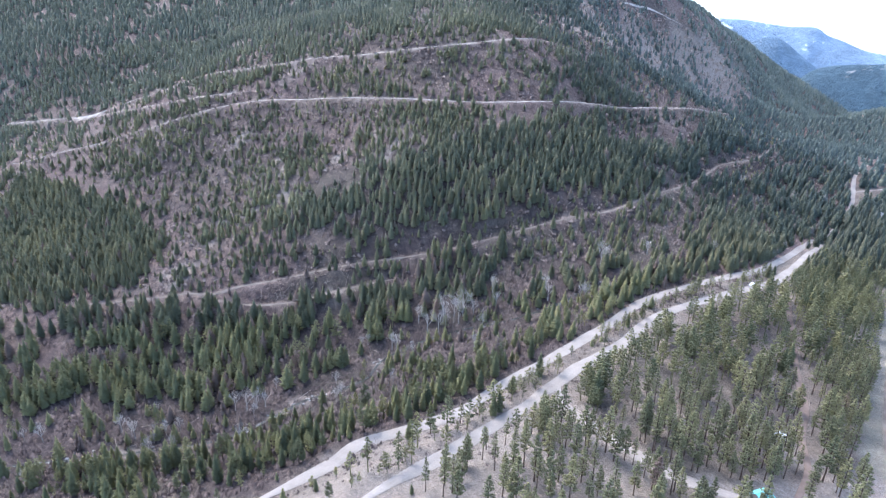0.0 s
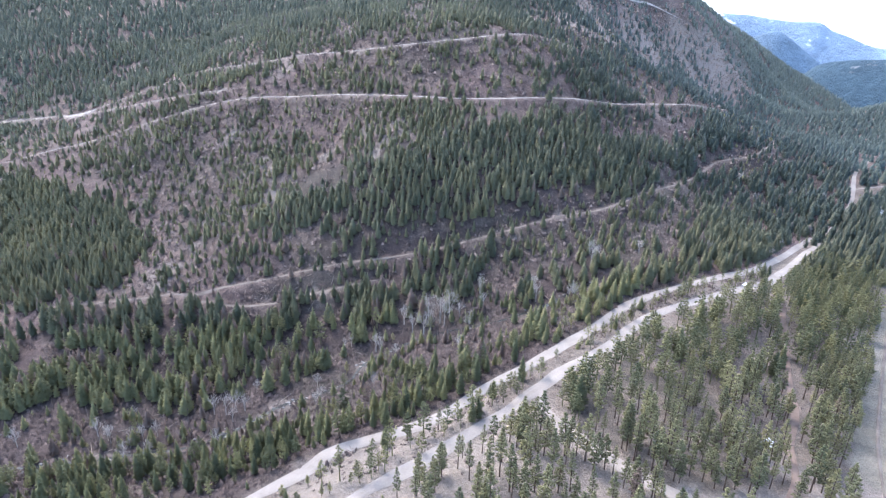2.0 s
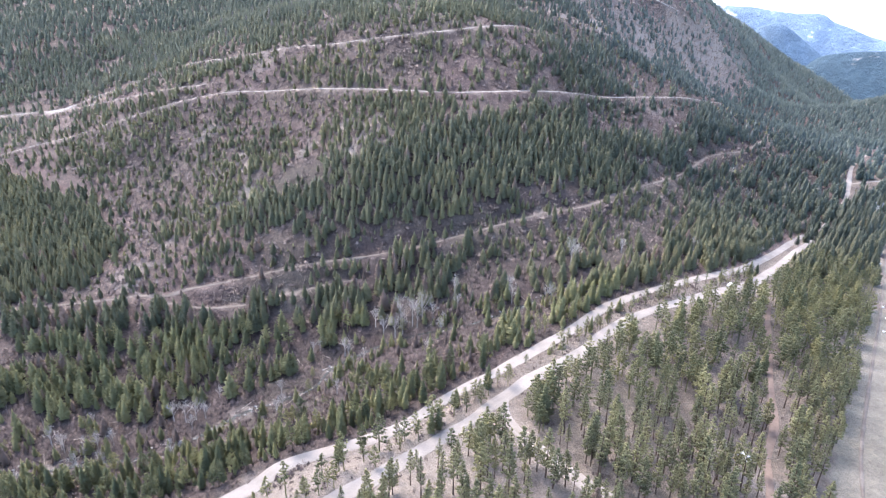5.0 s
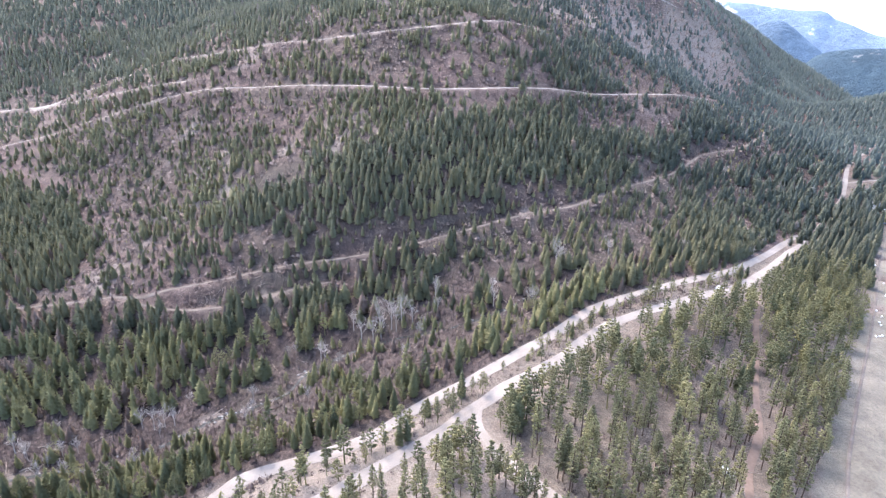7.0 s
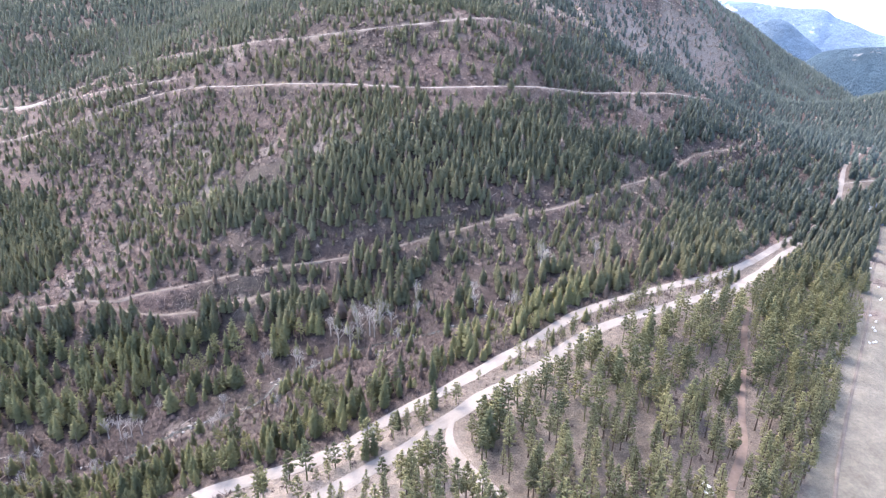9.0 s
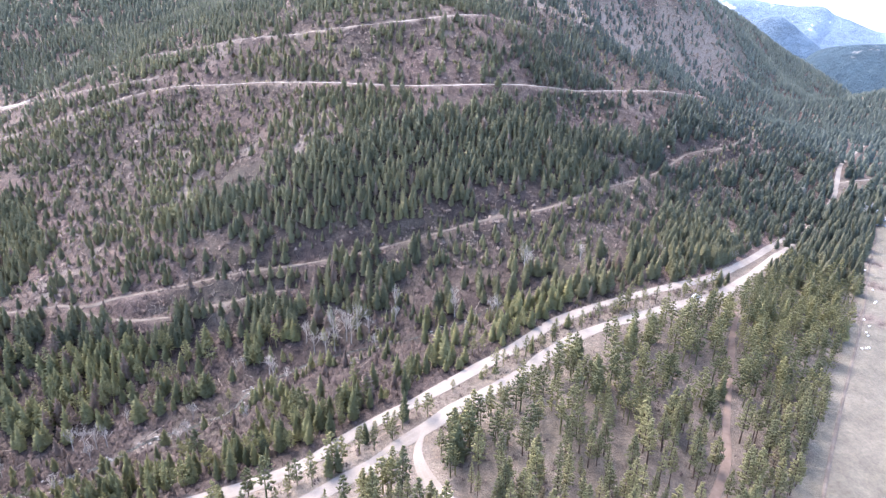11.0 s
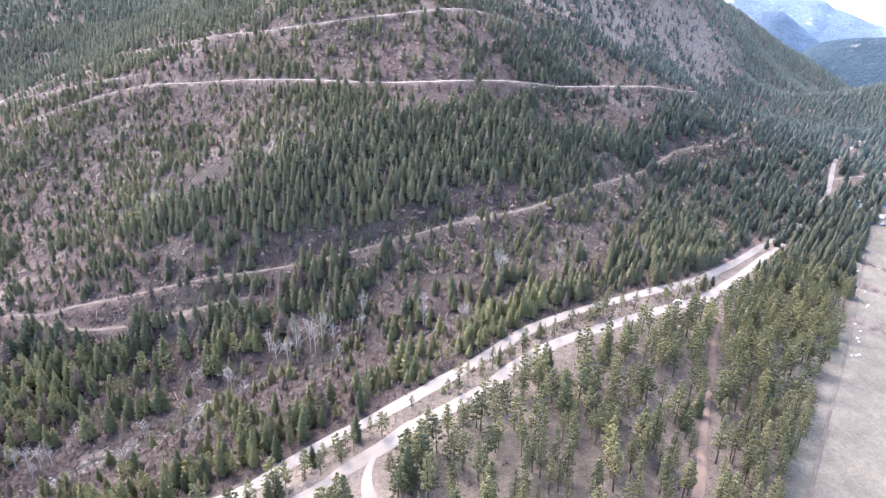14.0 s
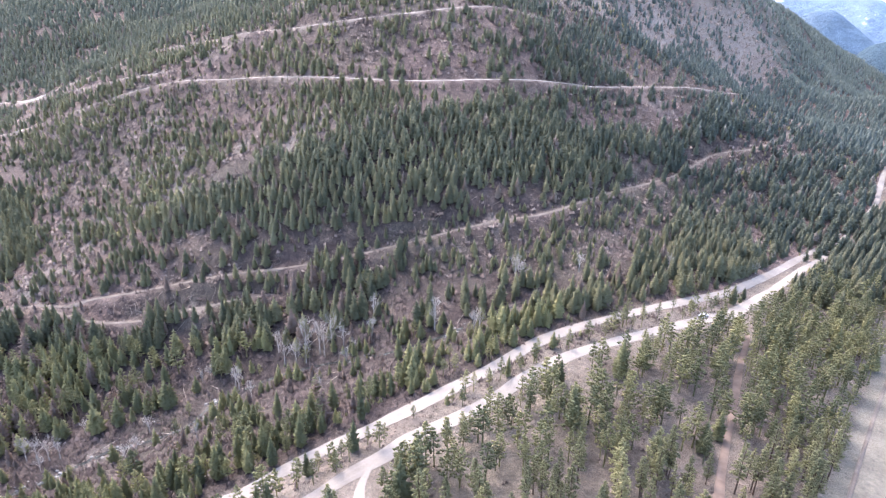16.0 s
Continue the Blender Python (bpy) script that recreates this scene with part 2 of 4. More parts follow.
HILL_MID = [(-345, 452), (-311, 448), (-281, 445), (-246, 440), (-212, 435), (-197, 434), (-178, 433), (-149, 426), (-113, 415), (-87, 406), (-55, 393), (-20, 378), (11, 371), (42, 373), (74, 384), (106, 404), (135, 429), (172, 458), (212, 486), (262, 532)]
HILL_LINK = [(-330, 514), (-293, 500), (-254, 480), (-215, 464), (-184, 453), (-158, 443)]
HILL_HIGH = [(-420, 550), (-375, 538), (-329, 519), (-290, 508), (-255, 507), (-228, 504), (-193, 492), (-152, 473), (-118, 459), (-81, 446), (-46, 435), (-14, 429), (16, 429), (43, 435), (67, 449), (100, 480)]
CREEK = [(-170, 160), (-140, 166), (-116, 170), (-103, 173), (-81, 175), (-71, 179), (-60, 186), (-53, 191), (-38, 194), (-28, 199), (-23, 210), (-12, 218), (8, 224), (31, 224), (49, 227), (70, 238), (92, 254)]
FIELD = [(330, 385), (288, 342), (255, 300), (226, 262), (200, 230), (176, 199), (149, 166), (128, 141), (110, 115), (96, 90), (90, 40), (330, 40), (520, 330)]
WAYS = [(GRAVEL_UPPER, 2.25), (GRAVEL_LOWER, 2.25), (GRAVEL_FAR, 1.45), (FIELD_TRACK, 0.5), (BRANCH, 2.2), (LANE, 1.05), (CROSSROAD, 1.1), (HILL_LOW, 1.0), (HILL_SPUR, 1.0), (HILL_MID, 1.2), (HILL_LINK, 1.4), (HILL_HIGH, 1.65)]


def cubic(grid, table, at):
    """Values of the rows of table, given on grid, at the places at."""
    g, h = np.asarray(grid, float), np.diff(grid)
    d = np.diff(table, axis=-1) / h
    m = np.empty(table.shape)
    m[..., 1:-1] = (d[..., :-1] * h[1:] + d[..., 1:] * h[:-1]) / (h[1:] + h[:-1])
    m[..., 0], m[..., -1] = d[..., 0], d[..., -1]
    x = np.clip(at, g[0], g[-1])
    i = np.clip(np.searchsorted(g, x) - 1, 0, len(g) - 2)
    u = (x - g[i]) / h[i]
    return table[..., i] * (1 + 2 * u) * (1 - u) ** 2 + table[..., i + 1] * u * u * (3 - 2 * u) + h[i] * (m[..., i] * u * (1 - u) ** 2 + m[..., i + 1] * u * u * (u - 1))


def smooth_line(points, step=2.0):
    """A rounded line through the points, one place every step metres."""
    p = np.array(points, float)
    s = np.concatenate([[0], np.cumsum(np.hypot(*np.diff(p, axis=0).T))])
    return cubic(s, p.T, np.arange(0, s[-1], step)).T


def off_line(x, y, line):
    """Distance from each place to the line, and the index of its nearest point."""
    best, which = np.full(x.shape, 1e9), np.zeros(x.shape, int)
    near = (x > line[:, 0].min() - 40) & (x < line[:, 0].max() + 40) & (y > line[:, 1].min() - 40) & (y < line[:, 1].max() + 40)
    xs, ys = x[near], y[near]
    b, w = np.full(xs.shape, 1e9), np.zeros(xs.shape, int)
    for k, (px, py) in enumerate(line):
        d = np.hypot(xs - px, ys - py)
        hit = d < b
        b[hit], w[hit] = d[hit], k
    best[near], which[near] = b, w
    return best, which


def inside(x, y, poly):
    r = np.zeros(x.shape, bool)
    for (x0, y0), (x1, y1) in zip(poly, poly[1:] + poly[:1]):
        if y0 != y1:
            r ^= ((y0 > y) != (y1 > y)) & (x < (x1 - x0) * (y - y0) / (y1 - y0) + x0)
    return r


def step01(v, a, b):
    u = np.clip((v - a) / (b - a), 0, 1)
    return u * u * (3 - 2 * u)


RNG = np.random.default_rng(7)
LATTICE = RNG.random((256, 256))


def value_noise(x, y, size):
    u, v = x / size, y / size
    i, j = np.floor(u).astype(int), np.floor(v).astype(int)
    a, b = step01(u - i, 0, 1), step01(v - j, 0, 1)
    at = lambda p, q: LATTICE[p % 256, q % 256]
    return (at(i, j) * (1 - a) + at(i + 1, j) * a) * (1 - b) + (at(i, j + 1) * (1 - a) + at(i + 1, j + 1) * a) * b


def spread(lo, hi, fine_lo, fine_hi, fine, grow=1.12):
    """Places from lo to hi, every fine metres between fine_lo and fine_hi and ever wider outside."""
    mid = list(np.arange(fine_lo, fine_hi + 0.01, fine))
    a, h = [fine_lo], fine
    while a[-1] > lo:
        h = min(h * grow, 60.0)
        a.append(a[-1] - h)
    b, h = [mid[-1]], fine
    while b[-1] < hi:
        h = min(h * grow, 60.0)
        b.append(b[-1] + h)
    return np.array(a[:0:-1] + mid + b[1:])


GXS = spread(-2500, 4600, -345, 330, 3.0)
GYS = spread(-1500, 4700, 95, 545, 3.0)
GX, GY = np.meshgrid(GXS, GYS)
TABLE = np.array([h for _, h in PROFILES], float)
BY_X = cubic(STATIONS, TABLE, GXS)
GZ = cubic([y for y, _ in PROFILES], BY_X.T, GYS).T
FADE = step01(np.hypot(GX, GY), 80, 200)
GZ = GZ + FADE * (3.0 * (value_noise(GX, GY, 34) - 0.5) + 1.3 * (value_noise(GX + 90, GY, 11) - 0.5) + 0.6 * (value_noise(GX, GY + 50, 5) - 0.5)) * (0.3 + 0.7 * step01(GZ, 2, 25))
DIRT_HAZE, GRASS, BRUSH = np.zeros(GX.shape), np.zeros(GX.shape), np.zeros(GX.shape)


def base_height(x, y):
    i = np.clip(np.searchsorted(GXS, x) - 1, 0, len(GXS) - 2)
    j = np.clip(np.searchsorted(GYS, y) - 1, 0, len(GYS) - 2)
    u, v = (x - GXS[i]) / (GXS[i + 1] - GXS[i]), (y - GYS[j]) / (GYS[j + 1] - GYS[j])
    return (GZ[j, i] * (1 - u) + GZ[j, i + 1] * u) * (1 - v) + (GZ[j + 1, i] * (1 - u) + GZ[j + 1, i + 1] * u) * v


LINES = []
for way, half in WAYS:
    line = smooth_line(way)
    z = base_height(line[:, 0], line[:, 1])
    z = np.convolve(np.pad(z, 10, mode="edge"), np.ones(21) / 21, mode="valid")
    if way in (HILL_MID, HILL_LINK, HILL_HIGH):
        z = z + 0.7
    LINES.append((line, z, half))
OFF = [off_line(GX, GY, line) for line, z, half in LINES]
for (line, z, half), (d, k) in zip(LINES, OFF):
    if z.max() > 40:
        under = (GY < line[k, 1]) & (d > half) & (d < 34)
        inner = step01(np.minimum(k, len(line) - 1 - k), 1, 18)
        GZ = np.where(under, GZ + inner * (np.minimum(GZ, z[k] - 0.17 * (d - half - 1.0)) - GZ), GZ)
for n in (0, 1, 2, 3, 4, 5, 6, 7, 8, 11, 10, 9):
    (line, z, half), (d, k) = LINES[n], OFF[n]
    w = 1 - (step01(d, half + 1.2, half + 4.5) if n > 8 else step01(d, half + 2.6, half + 8.0))
    GZ = GZ * (1 - w) + z[k] * w
    if n > 8:
        DIRT_HAZE = np.maximum(DIRT_HAZE, (0.45 if n == 9 else 0.8) * (1 - step01(d + 2.5 * value_noise(GX + 15, GY, 5), half + 1.2, half + 3.0)))
    DIRT_HAZE = np.maximum(DIRT_HAZE, (0.55 if half > 2.3 else 0.08) * (1 - step01(d + 3.0 * value_noise(GX + 15, GY, 6), half + 0.8, half + 3.8)))
creek_line = smooth_line(CREEK)
creek_z = np.minimum.accumulate(base_height(creek_line[:, 0], creek_line[:, 1])[::-1])[::-1]
creek_z = np.convolve(np.pad(creek_z, 6, mode="edge"), np.ones(13) / 13, mode="valid") - 1.2
d, k = off_line(GX, GY, creek_line)
w = 1 - step01(d, 4.0, 11.0)
GZ = GZ * (1 - w) + (creek_z[k] - 0.4) * w
creek_d = d
in_field = inside(GX, GY, FIELD)
GRASS[in_field] = 1.0
ROAD_X, ROAD_Y = np.array(GRAVEL_UPPER[:-1] + GRAVEL_FAR, float).T
bench = step01(np.interp(GX, ROAD_X, ROAD_Y) - GY, -4, 6) * (1 - step01(GZ, 6, 20)) * (GX > -45)
GRASS = np.maximum(GRASS, 0.48 * bench)
BRUSH = np.maximum((1 - step01(creek_d, 45, 110)), step01(GZ, 8, 25) * step01(value_noise(GX, GY, 60), 0.35, 0.65)) * (1 - bench)
BOTTOM = [(60, 268), (110, 285), (150, 335), (215, 400), (270, 440)]
BRUSH = np.maximum(BRUSH, 1 - step01(off_line(GX, GY, smooth_line(BOTTOM, 6.0))[0], 28, 39))
DIRT_HAZE = np.maximum(DIRT_HAZE, 0.3 * step01(value_noise(GX + 400, GY, 26), 0.7, 0.9) * step01(GZ, 10, 30) * (1 - BRUSH))
for ditch in DITCHES:
    d = off_line(GX, GY, smooth_line(ditch))[0] + 2.5 * (value_noise(GX, GY, 6) - 0.5)
    GZ = GZ - 0.8 * (1 - step01(d, 0.5, 3.5))
    GRASS = GRASS * step01(d, 1.5, 4.0)
    BRUSH = np.maximum(BRUSH, 1 - step01(d, 1.0, 2.5))
    DIRT_HAZE = np.maximum(DIRT_HAZE, 0.4 * step01(d, 1.5, 2.5) * (1 - step01(d, 4.0, 6.0)))
    GRASS = np.where(d < 6, np.minimum(GRASS, 0.5), GRASS)
YARD = [(67, 118), (73, 121), (83, 119), (94, 119), (102, 123), (129, 130), (118, 100), (59, 95)]
SAND = [(-42, 112), (-37, 126), (-28, 141), (-12, 147), (11, 155), (24, 161), (35, 160), (42, 156), (49, 141), (56, 128), (62, 118), (50, 95)]
jx, jy = GX + 9 * (value_noise(GX, GY, 7) - 0.5), GY + 9 * (value_noise(GX + 40, GY, 7) - 0.5)
DIRT_HAZE = np.maximum(DIRT_HAZE, np.where(inside(jx, jy, YARD), 0.85, np.where(inside(jx, jy, SAND), 0.42, 0)) * (0.55 + 0.6 * value_noise(GX, GY, 9)))
GRASS = np.where(inside(jx, jy, YARD), np.minimum(GRASS, 0.2), GRASS)
SCARS = [(-233, 503, 9), (-108, 357, 12), (-93, 328, 10), (-135, 393, 9), (-124, 321, 9), (-26, 338, 12), (-63, 345, 7), (-24, 343, 14), (-38, 355, 9), (-30, 331, 10), (-98, 346, 10), (-90, 322, 9), (-114, 318, 9), (-128, 296, 9), (-137, 278, 10), (253, 502, 13), (302, 499, 12), (-258, 528, 16), (75, 293, 10), (-48, 252, 8), (148, 228, 9), (104, 131, 9)]
for sx, sy, sr in SCARS:
    d = np.hypot(GX - sx, GY - sy) + sr * 1.3 * (value_noise(GX + 33, GY, 7) - 0.5)
    DIRT_HAZE = np.maximum(DIRT_HAZE, 0.6 * (1 - step01(d, sr * 0.35, sr)))
# dry back slope, paled further through the dirt mask to imitate haze
BACK_SLOPE_HAZE = [(150, 585), (215, 650), (300, 770), (400, 890), (520, 1040)]
d = off_line(GX, GY, smooth_line(BACK_SLOPE_HAZE, 8.0))[0] + 40 * (value_noise(GX + 11, GY, 30) - 0.5)
DIRT_HAZE = np.maximum(DIRT_HAZE, 0.62 * (1 - step01(d, 25, 75)))
DIRT_HAZE = np.maximum(DIRT_HAZE, 0.45 * (1 - step01(creek_d + 5 * value_noise(GX, GY, 5), 3, 7)) * step01(value_noise(GX + 210, GY, 16), 0.55, 0.7))


# remote ground cover, by distance; its tone also stands in for haze
SCRUB_HAZE = 0.6 * (GX > 520) * step01(np.hypot(GX, GY) + 40 * value_noise(GX, GY, 50), 600, 900) * step01(value_noise(GX, GY, 110), 0.3, 0.6)


def height(x, y):
    return base_height(np.asarray(x, float), np.asarray(y, float))


def mesh_from(name, verts, faces, mat, values=None, smooth=False):
    """A mesh from arrays of places and of triangles or quads; values: a number for each place, by name."""
    me = bpy.data.meshes.new(name)
    n = faces.shape[1]
    me.vertices.add(len(verts))
    me.vertices.foreach_set("co", np.asarray(verts, np.float32).ravel())
    me.loops.add(faces.size)
    me.loops.foreach_set("vertex_index", faces.astype(np.int32).ravel())
    me.polygons.add(len(faces))
    me.polygons.foreach_set("loop_start", np.arange(0, faces.size, n, dtype=np.int32))
    if smooth:
        me.polygons.foreach_set("use_smooth", np.ones(len(faces), bool))
    for key, v in (values or {}).items():
        a = me.attributes.new(key, "FLOAT", "POINT")
        a.data.foreach_set("value", np.asarray(v, np.float32).ravel())
    me.update(calc_edges=True)
    me.materials.append(mat)
    return me


def sheet(nu, nv):
    """Quads of a grid of nv rows of nu places."""
    a = (np.arange(nv - 1)[:, None] * nu + np.arange(nu - 1)[None, :]).ravel()
    return np.stack([a, a + 1, a + nu + 1, a + nu], 1)


ground = new("ground", mesh_from("ground", np.stack([GX, GY, GZ], -1).reshape(-1, 3), sheet(len(GXS), len(GYS)), M_GROUND, {"dirt": DIRT_HAZE, "grass": GRASS, "brush": BRUSH, "scrub_haze": SCRUB_HAZE}, True))
tagged(ground, "brown forest floor of a mountain valley with dry grass and brush", "ground", kind="structure")


def ribbon(name, line, z, half, mat, label, category, lift=0.22, ruts=True, level=False):
    """A strip of road along the line, with wandering edges and two worn ruts."""
    t = np.gradient(line, axis=0)
    t /= np.hypot(t[:, 0], t[:, 1])[:, None]
    side = np.stack([t[:, 1], -t[:, 0]], 1)
    cols = np.linspace(-1, 1, 11)
    wob = half * (1 + 0.3 * (value_noise(line[:, 0], line[:, 1] + 20, 9) - 0.5) + 0.35 * (value_noise(line[:, 0] + 60, line[:, 1], 27) - 0.5))
    if half == 2.25:
        wob = wob * (1 - 0.3 * step01(line[:, 1], 245, 290))
    ends = np.minimum(np.arange(len(line)), np.arange(len(line))[::-1])
    wob = wob * (0.35 + 0.65 * step01(ends, 0, 14))
    p = line[:, None, :] + side[:, None, :] * (cols[None, :, None] * wob[:, None, None])
    zz = np.repeat(z[:, None], 11, 1) if level else height(p[..., 0], p[..., 1])
    zz = zz + lift * (1 - 0.6 * np.abs(cols[None, :]) ** 4)
    rut = np.tile(np.where(np.isin(np.arange(11), (3, 7)), 0.5 if ruts else 0.0, 0.0), len(line))
    v = np.concatenate([p, zz[..., None]], -1).reshape(-1, 3)
    ob = new(name, mesh_from(name, v, sheet(11, len(line))[:, ::-1], mat, {"rut": rut}, True))
    return tagged(ob, label, category, kind="structure")


ROAD_TEXT = [
    ("gravel_road", M_GRAVEL, "wide pale gravel road through pine forest"),
    ("gravel_road", M_GRAVEL, "pale gravel road along the pine wood"),
    ("gravel_road", M_GRAVEL, "pale gravel road half hidden by conifers"),
    ("field_track", M_TRACK, "faint wheel track along the edge of the field"),
    ("branch_road", M_GRAVEL, "narrow dirt branch road with two wheel ruts"),
    ("forest_lane", M_LANE, "reddish dirt lane between pine trees"),
    ("side_road", M_GRAVEL, "pale side road crossing the valley floor"),
    ("logging_road", M_TRACK, "brown logging road along the foot of the hillside"),
    ("logging_road", M_TRACK, "short brown logging spur beside brush"),
    ("logging_road", M_PALE, "pale logging road cut across the hillside"),
    ("logging_road", M_PALE, "pale logging track joining two hillside roads"),
    ("logging_road", M_PALE, "pale logging road high on the hillside"),
]
for (line, z, half), (name, mat, label) in zip(LINES, ROAD_TEXT):
    ribbon(name, line, z, half, mat, label, "road")
RIDGE_TRACK = smooth_line([(227, 789), (251, 834), (278, 874), (303, 899), (325, 912), (347, 922), (365, 930)], 6.0)
ribbon("ridge_track", RIDGE_TRACK, None, 1.5, M_PALE, "pale track across the open slope below the ridge", "road", 0.8, False)

# ---- creek ----


def water_nodes(nt, p):
    f = noise_of(nt, 0.9, 6, 0.7)
    nt.links.new(ramp(nt, f, [(0.5, (0.02, 0.022, 0.02)), (0.62, (0.07, 0.072, 0.07)), (0.72, (0.5, 0.52, 0.53))]), p.inputs["Base Color"])
    p.inputs["Roughness"].default_value = 0.12
    p.inputs["Specular IOR Level"].default_value = 0.08
    bump(nt, p, f, 0.8, 0.25)


M_WATER = material("creek_water", water_nodes)
ribbon("creek", creek_line, creek_z - 0.25, 0.65, M_WATER, "shallow rushing creek with white water over stones", "creek", 0.1, False, True)

# stones in the creek bed
STONES, RS = [], np.random.default_rng(77)
for k in range(200):
    i = int(RS.integers(4, len(creek_line) - 4))
    if value_noise(creek_line[i:i + 1, 0] + 210, creek_line[i:i + 1, 1], 16)[0] < 0.42 and RS.random() < 0.8:
        continue
    sx, sy = creek_line[i] + RS.normal(0, 1.5, 2)
    r = float(RS.uniform(0.2, 0.6))
    bm = bmesh.new()
    bmesh.ops.create_icosphere(bm, subdivisions=1, radius=1.0)
    sz = float(height(sx, sy))
    for v in bm.verts:
        q = v.co * (r * RS.uniform(0.75, 1.2))
        v.co = Vector((q.x * 1.3 + sx, q.y + sy, q.z * 0.7 + sz + 0.15 * r))
    bm.verts.ensure_lookup_table()
    STONES.append((np.array([v.co[:] for v in bm.verts]), np.array([[v.index for v in f.verts] for f in bm.faces])))
    bm.free()
base = np.cumsum([0] + [len(v) for v, f in STONES])
stones = new("creek_stones", mesh_from("creek_stones", np.concatenate([v for v, f in STONES]), np.concatenate([f + b for (v, f), b in zip(STONES, base)]), M_STONE))
tagged(stones, "pale grey stones scattered along the creek bed", "stones", kind="stuff")

# ---- trees ----


def pine_crown(rng, tall, wide, clear, branches, per, clump=1.0):
    """An open crown: uneven branches round the upper trunk, each with a few clumps of needles towards its end."""
    V, F = [], []
    for k in range(branches):
        f = min(0.97, (k + rng.uniform(0, 1)) / branches)
        R = wide * (1 - f ** 2.4) ** 0.75 * (0.6 + 0.4 * math.sin(2.7 * f + 0.6)) * rng.uniform(0.55, 1.2) + 0.06 * wide
        z, ang, up = clear + (tall * 0.96 - clear) * f, k * 2.3999 + rng.uniform(-0.6, 0.6), rng.uniform(0.05, 0.55)
        for j in range(per):
            a = rng.uniform(0.35, 1.0) if j else 1.0
            turn = ang + rng.uniform(-0.5, 0.5)
            c, d = math.cos(turn), math.sin(turn)
            s = clump * wide * rng.uniform(0.17, 0.29) * (1.15 - 0.4 * f)
            x, h = R * a, z + up * R * a + rng.uniform(-0.12, 0.12) * wide
            b = len(V)
            for px, py, pz in ((1.25, rng.uniform(-0.3, 0.3), rng.uniform(-0.1, 0.5)), (-0.5, 0.8, rng.uniform(-0.3, 0.1)), (-0.5, -0.8, rng.uniform(-0.3, 0.1)), (-0.1, rng.uniform(-0.3, 0.3), rng.uniform(0.6, 1.0))):
                px, py = x + px * s * rng.uniform(0.75, 1.25), py * s * rng.uniform(0.75, 1.25)
                V.append((px * c - py * d, px * d + py * c, h + pz * s))
            F += [(b, b + 1, b + 3), (b + 1, b + 2, b + 3), (b + 2, b, b + 3), (b, b + 2, b + 1)]
    return np.array(V), np.array(F)


def brushy(rng, tall, wide, clear, n, power=0.8, size=0.5):
    """A full cone of n short boughs that point outwards and up, over the whole of the crown."""
    V, F = [], []
    for k in range(n):
        u = (k + rng.uniform(0, 1)) / n
        f = 1 - (1 - u) ** (1 / (1 + power))
        R = wide * (1 - f) ** power * min(1.0, 0.7 + 2.2 * f)
        ang = k * 2.3999 + rng.uniform(-0.4, 0.4)
        z = clear + (tall * 0.95 - clear) * f
        r0, r1 = R * rng.uniform(0.3, 0.55), R * rng.uniform(0.82, 1.22) + 0.03 * wide
        s = size * (0.3 * R + 0.12 * wide) * rng.uniform(0.75, 1.3)
        lift = rng.uniform(-0.1, 0.45) * R + 0.25 * s
        c, d = math.cos(ang), math.sin(ang)
        b = len(V)
        for px, py, pz in ((r1, rng.uniform(-0.4, 0.4) * s, lift), (r0, s, -0.35 * s), (r0, -s, -0.35 * s), (r0 * 0.9, 0.0, 1.5 * s)):
            V.append((px * c - py * d, px * d + py * c, z + pz))
        F += [(b, b + 1, b + 3), (b, b + 3, b + 2), (b, b + 2, b + 1)]
    b = len(V)
    r = 0.13 * wide
    V += [(0, 0, tall * 1.02), (r, 0, tall * 0.88), (-r * 0.5, r * 0.87, tall * 0.88), (-r * 0.5, -r * 0.87, tall * 0.88)]
    F += [(b, b + 1, b + 2), (b, b + 2, b + 3), (b, b + 3, b + 1)]
    return np.array(V), np.array(F)


def skirts(rng, tall, wide, clear, n, sides, full=0.72):
    """A narrow crown of n ragged skirts of needles, one above the other."""
    V, F = [], []
    for k in range(n):
        f = k / n
        z0 = clear + (tall - clear) * f * 0.94
        z1 = min(tall, z0 + (tall - clear) / n * rng.uniform(1.7, 2.3))
        R = wide * (1 - f) ** full * rng.uniform(0.85, 1.12)
        b = len(V)
        V.append((rng.uniform(-0.03, 0.03) * wide, rng.uniform(-0.03, 0.03) * wide, z1 if k < n - 1 else tall))
        turn = rng.uniform(0, 6.283)
        for a in range(sides):
            t = turn + (a + rng.uniform(-0.25, 0.25)) * 6.283 / sides
            r = R * (rng.uniform(0.85, 1.2) if a % 2 else rng.uniform(0.5, 0.8))
            V.append((r * math.cos(t), r * math.sin(t), z0 + (tall - clear) / n * rng.uniform(-0.25, 0.3)))
        F += [(b, b + 1 + a, b + 1 + (a + 1) % sides) for a in range(sides)]
    return np.array(V), np.array(F)


def stem(tall, r0, r1, sides=6, rings=4, lean=(0, 0), z0=-0.6):
    """A tapered trunk."""
    V, F = [], []
    for k in range(rings):
        f = k / (rings - 1)
        r = r0 + (r1 - r0) * f
        if k == 0:
            r *= 1.35
        for a in range(sides):
            t = a * 6.283 / sides
            V.append((r * math.cos(t) + lean[0] * f * f, r * math.sin(t) + lean[1] * f * f, z0 + (tall - z0) * f))
    for k in range(rings - 1):
        for a in range(sides):
            i, j = k * sides + a, k * sides + (a + 1) % sides
            F += [(i, j, j + sides), (i, j + sides, i + sides)]
    return np.array(V), np.array(F)


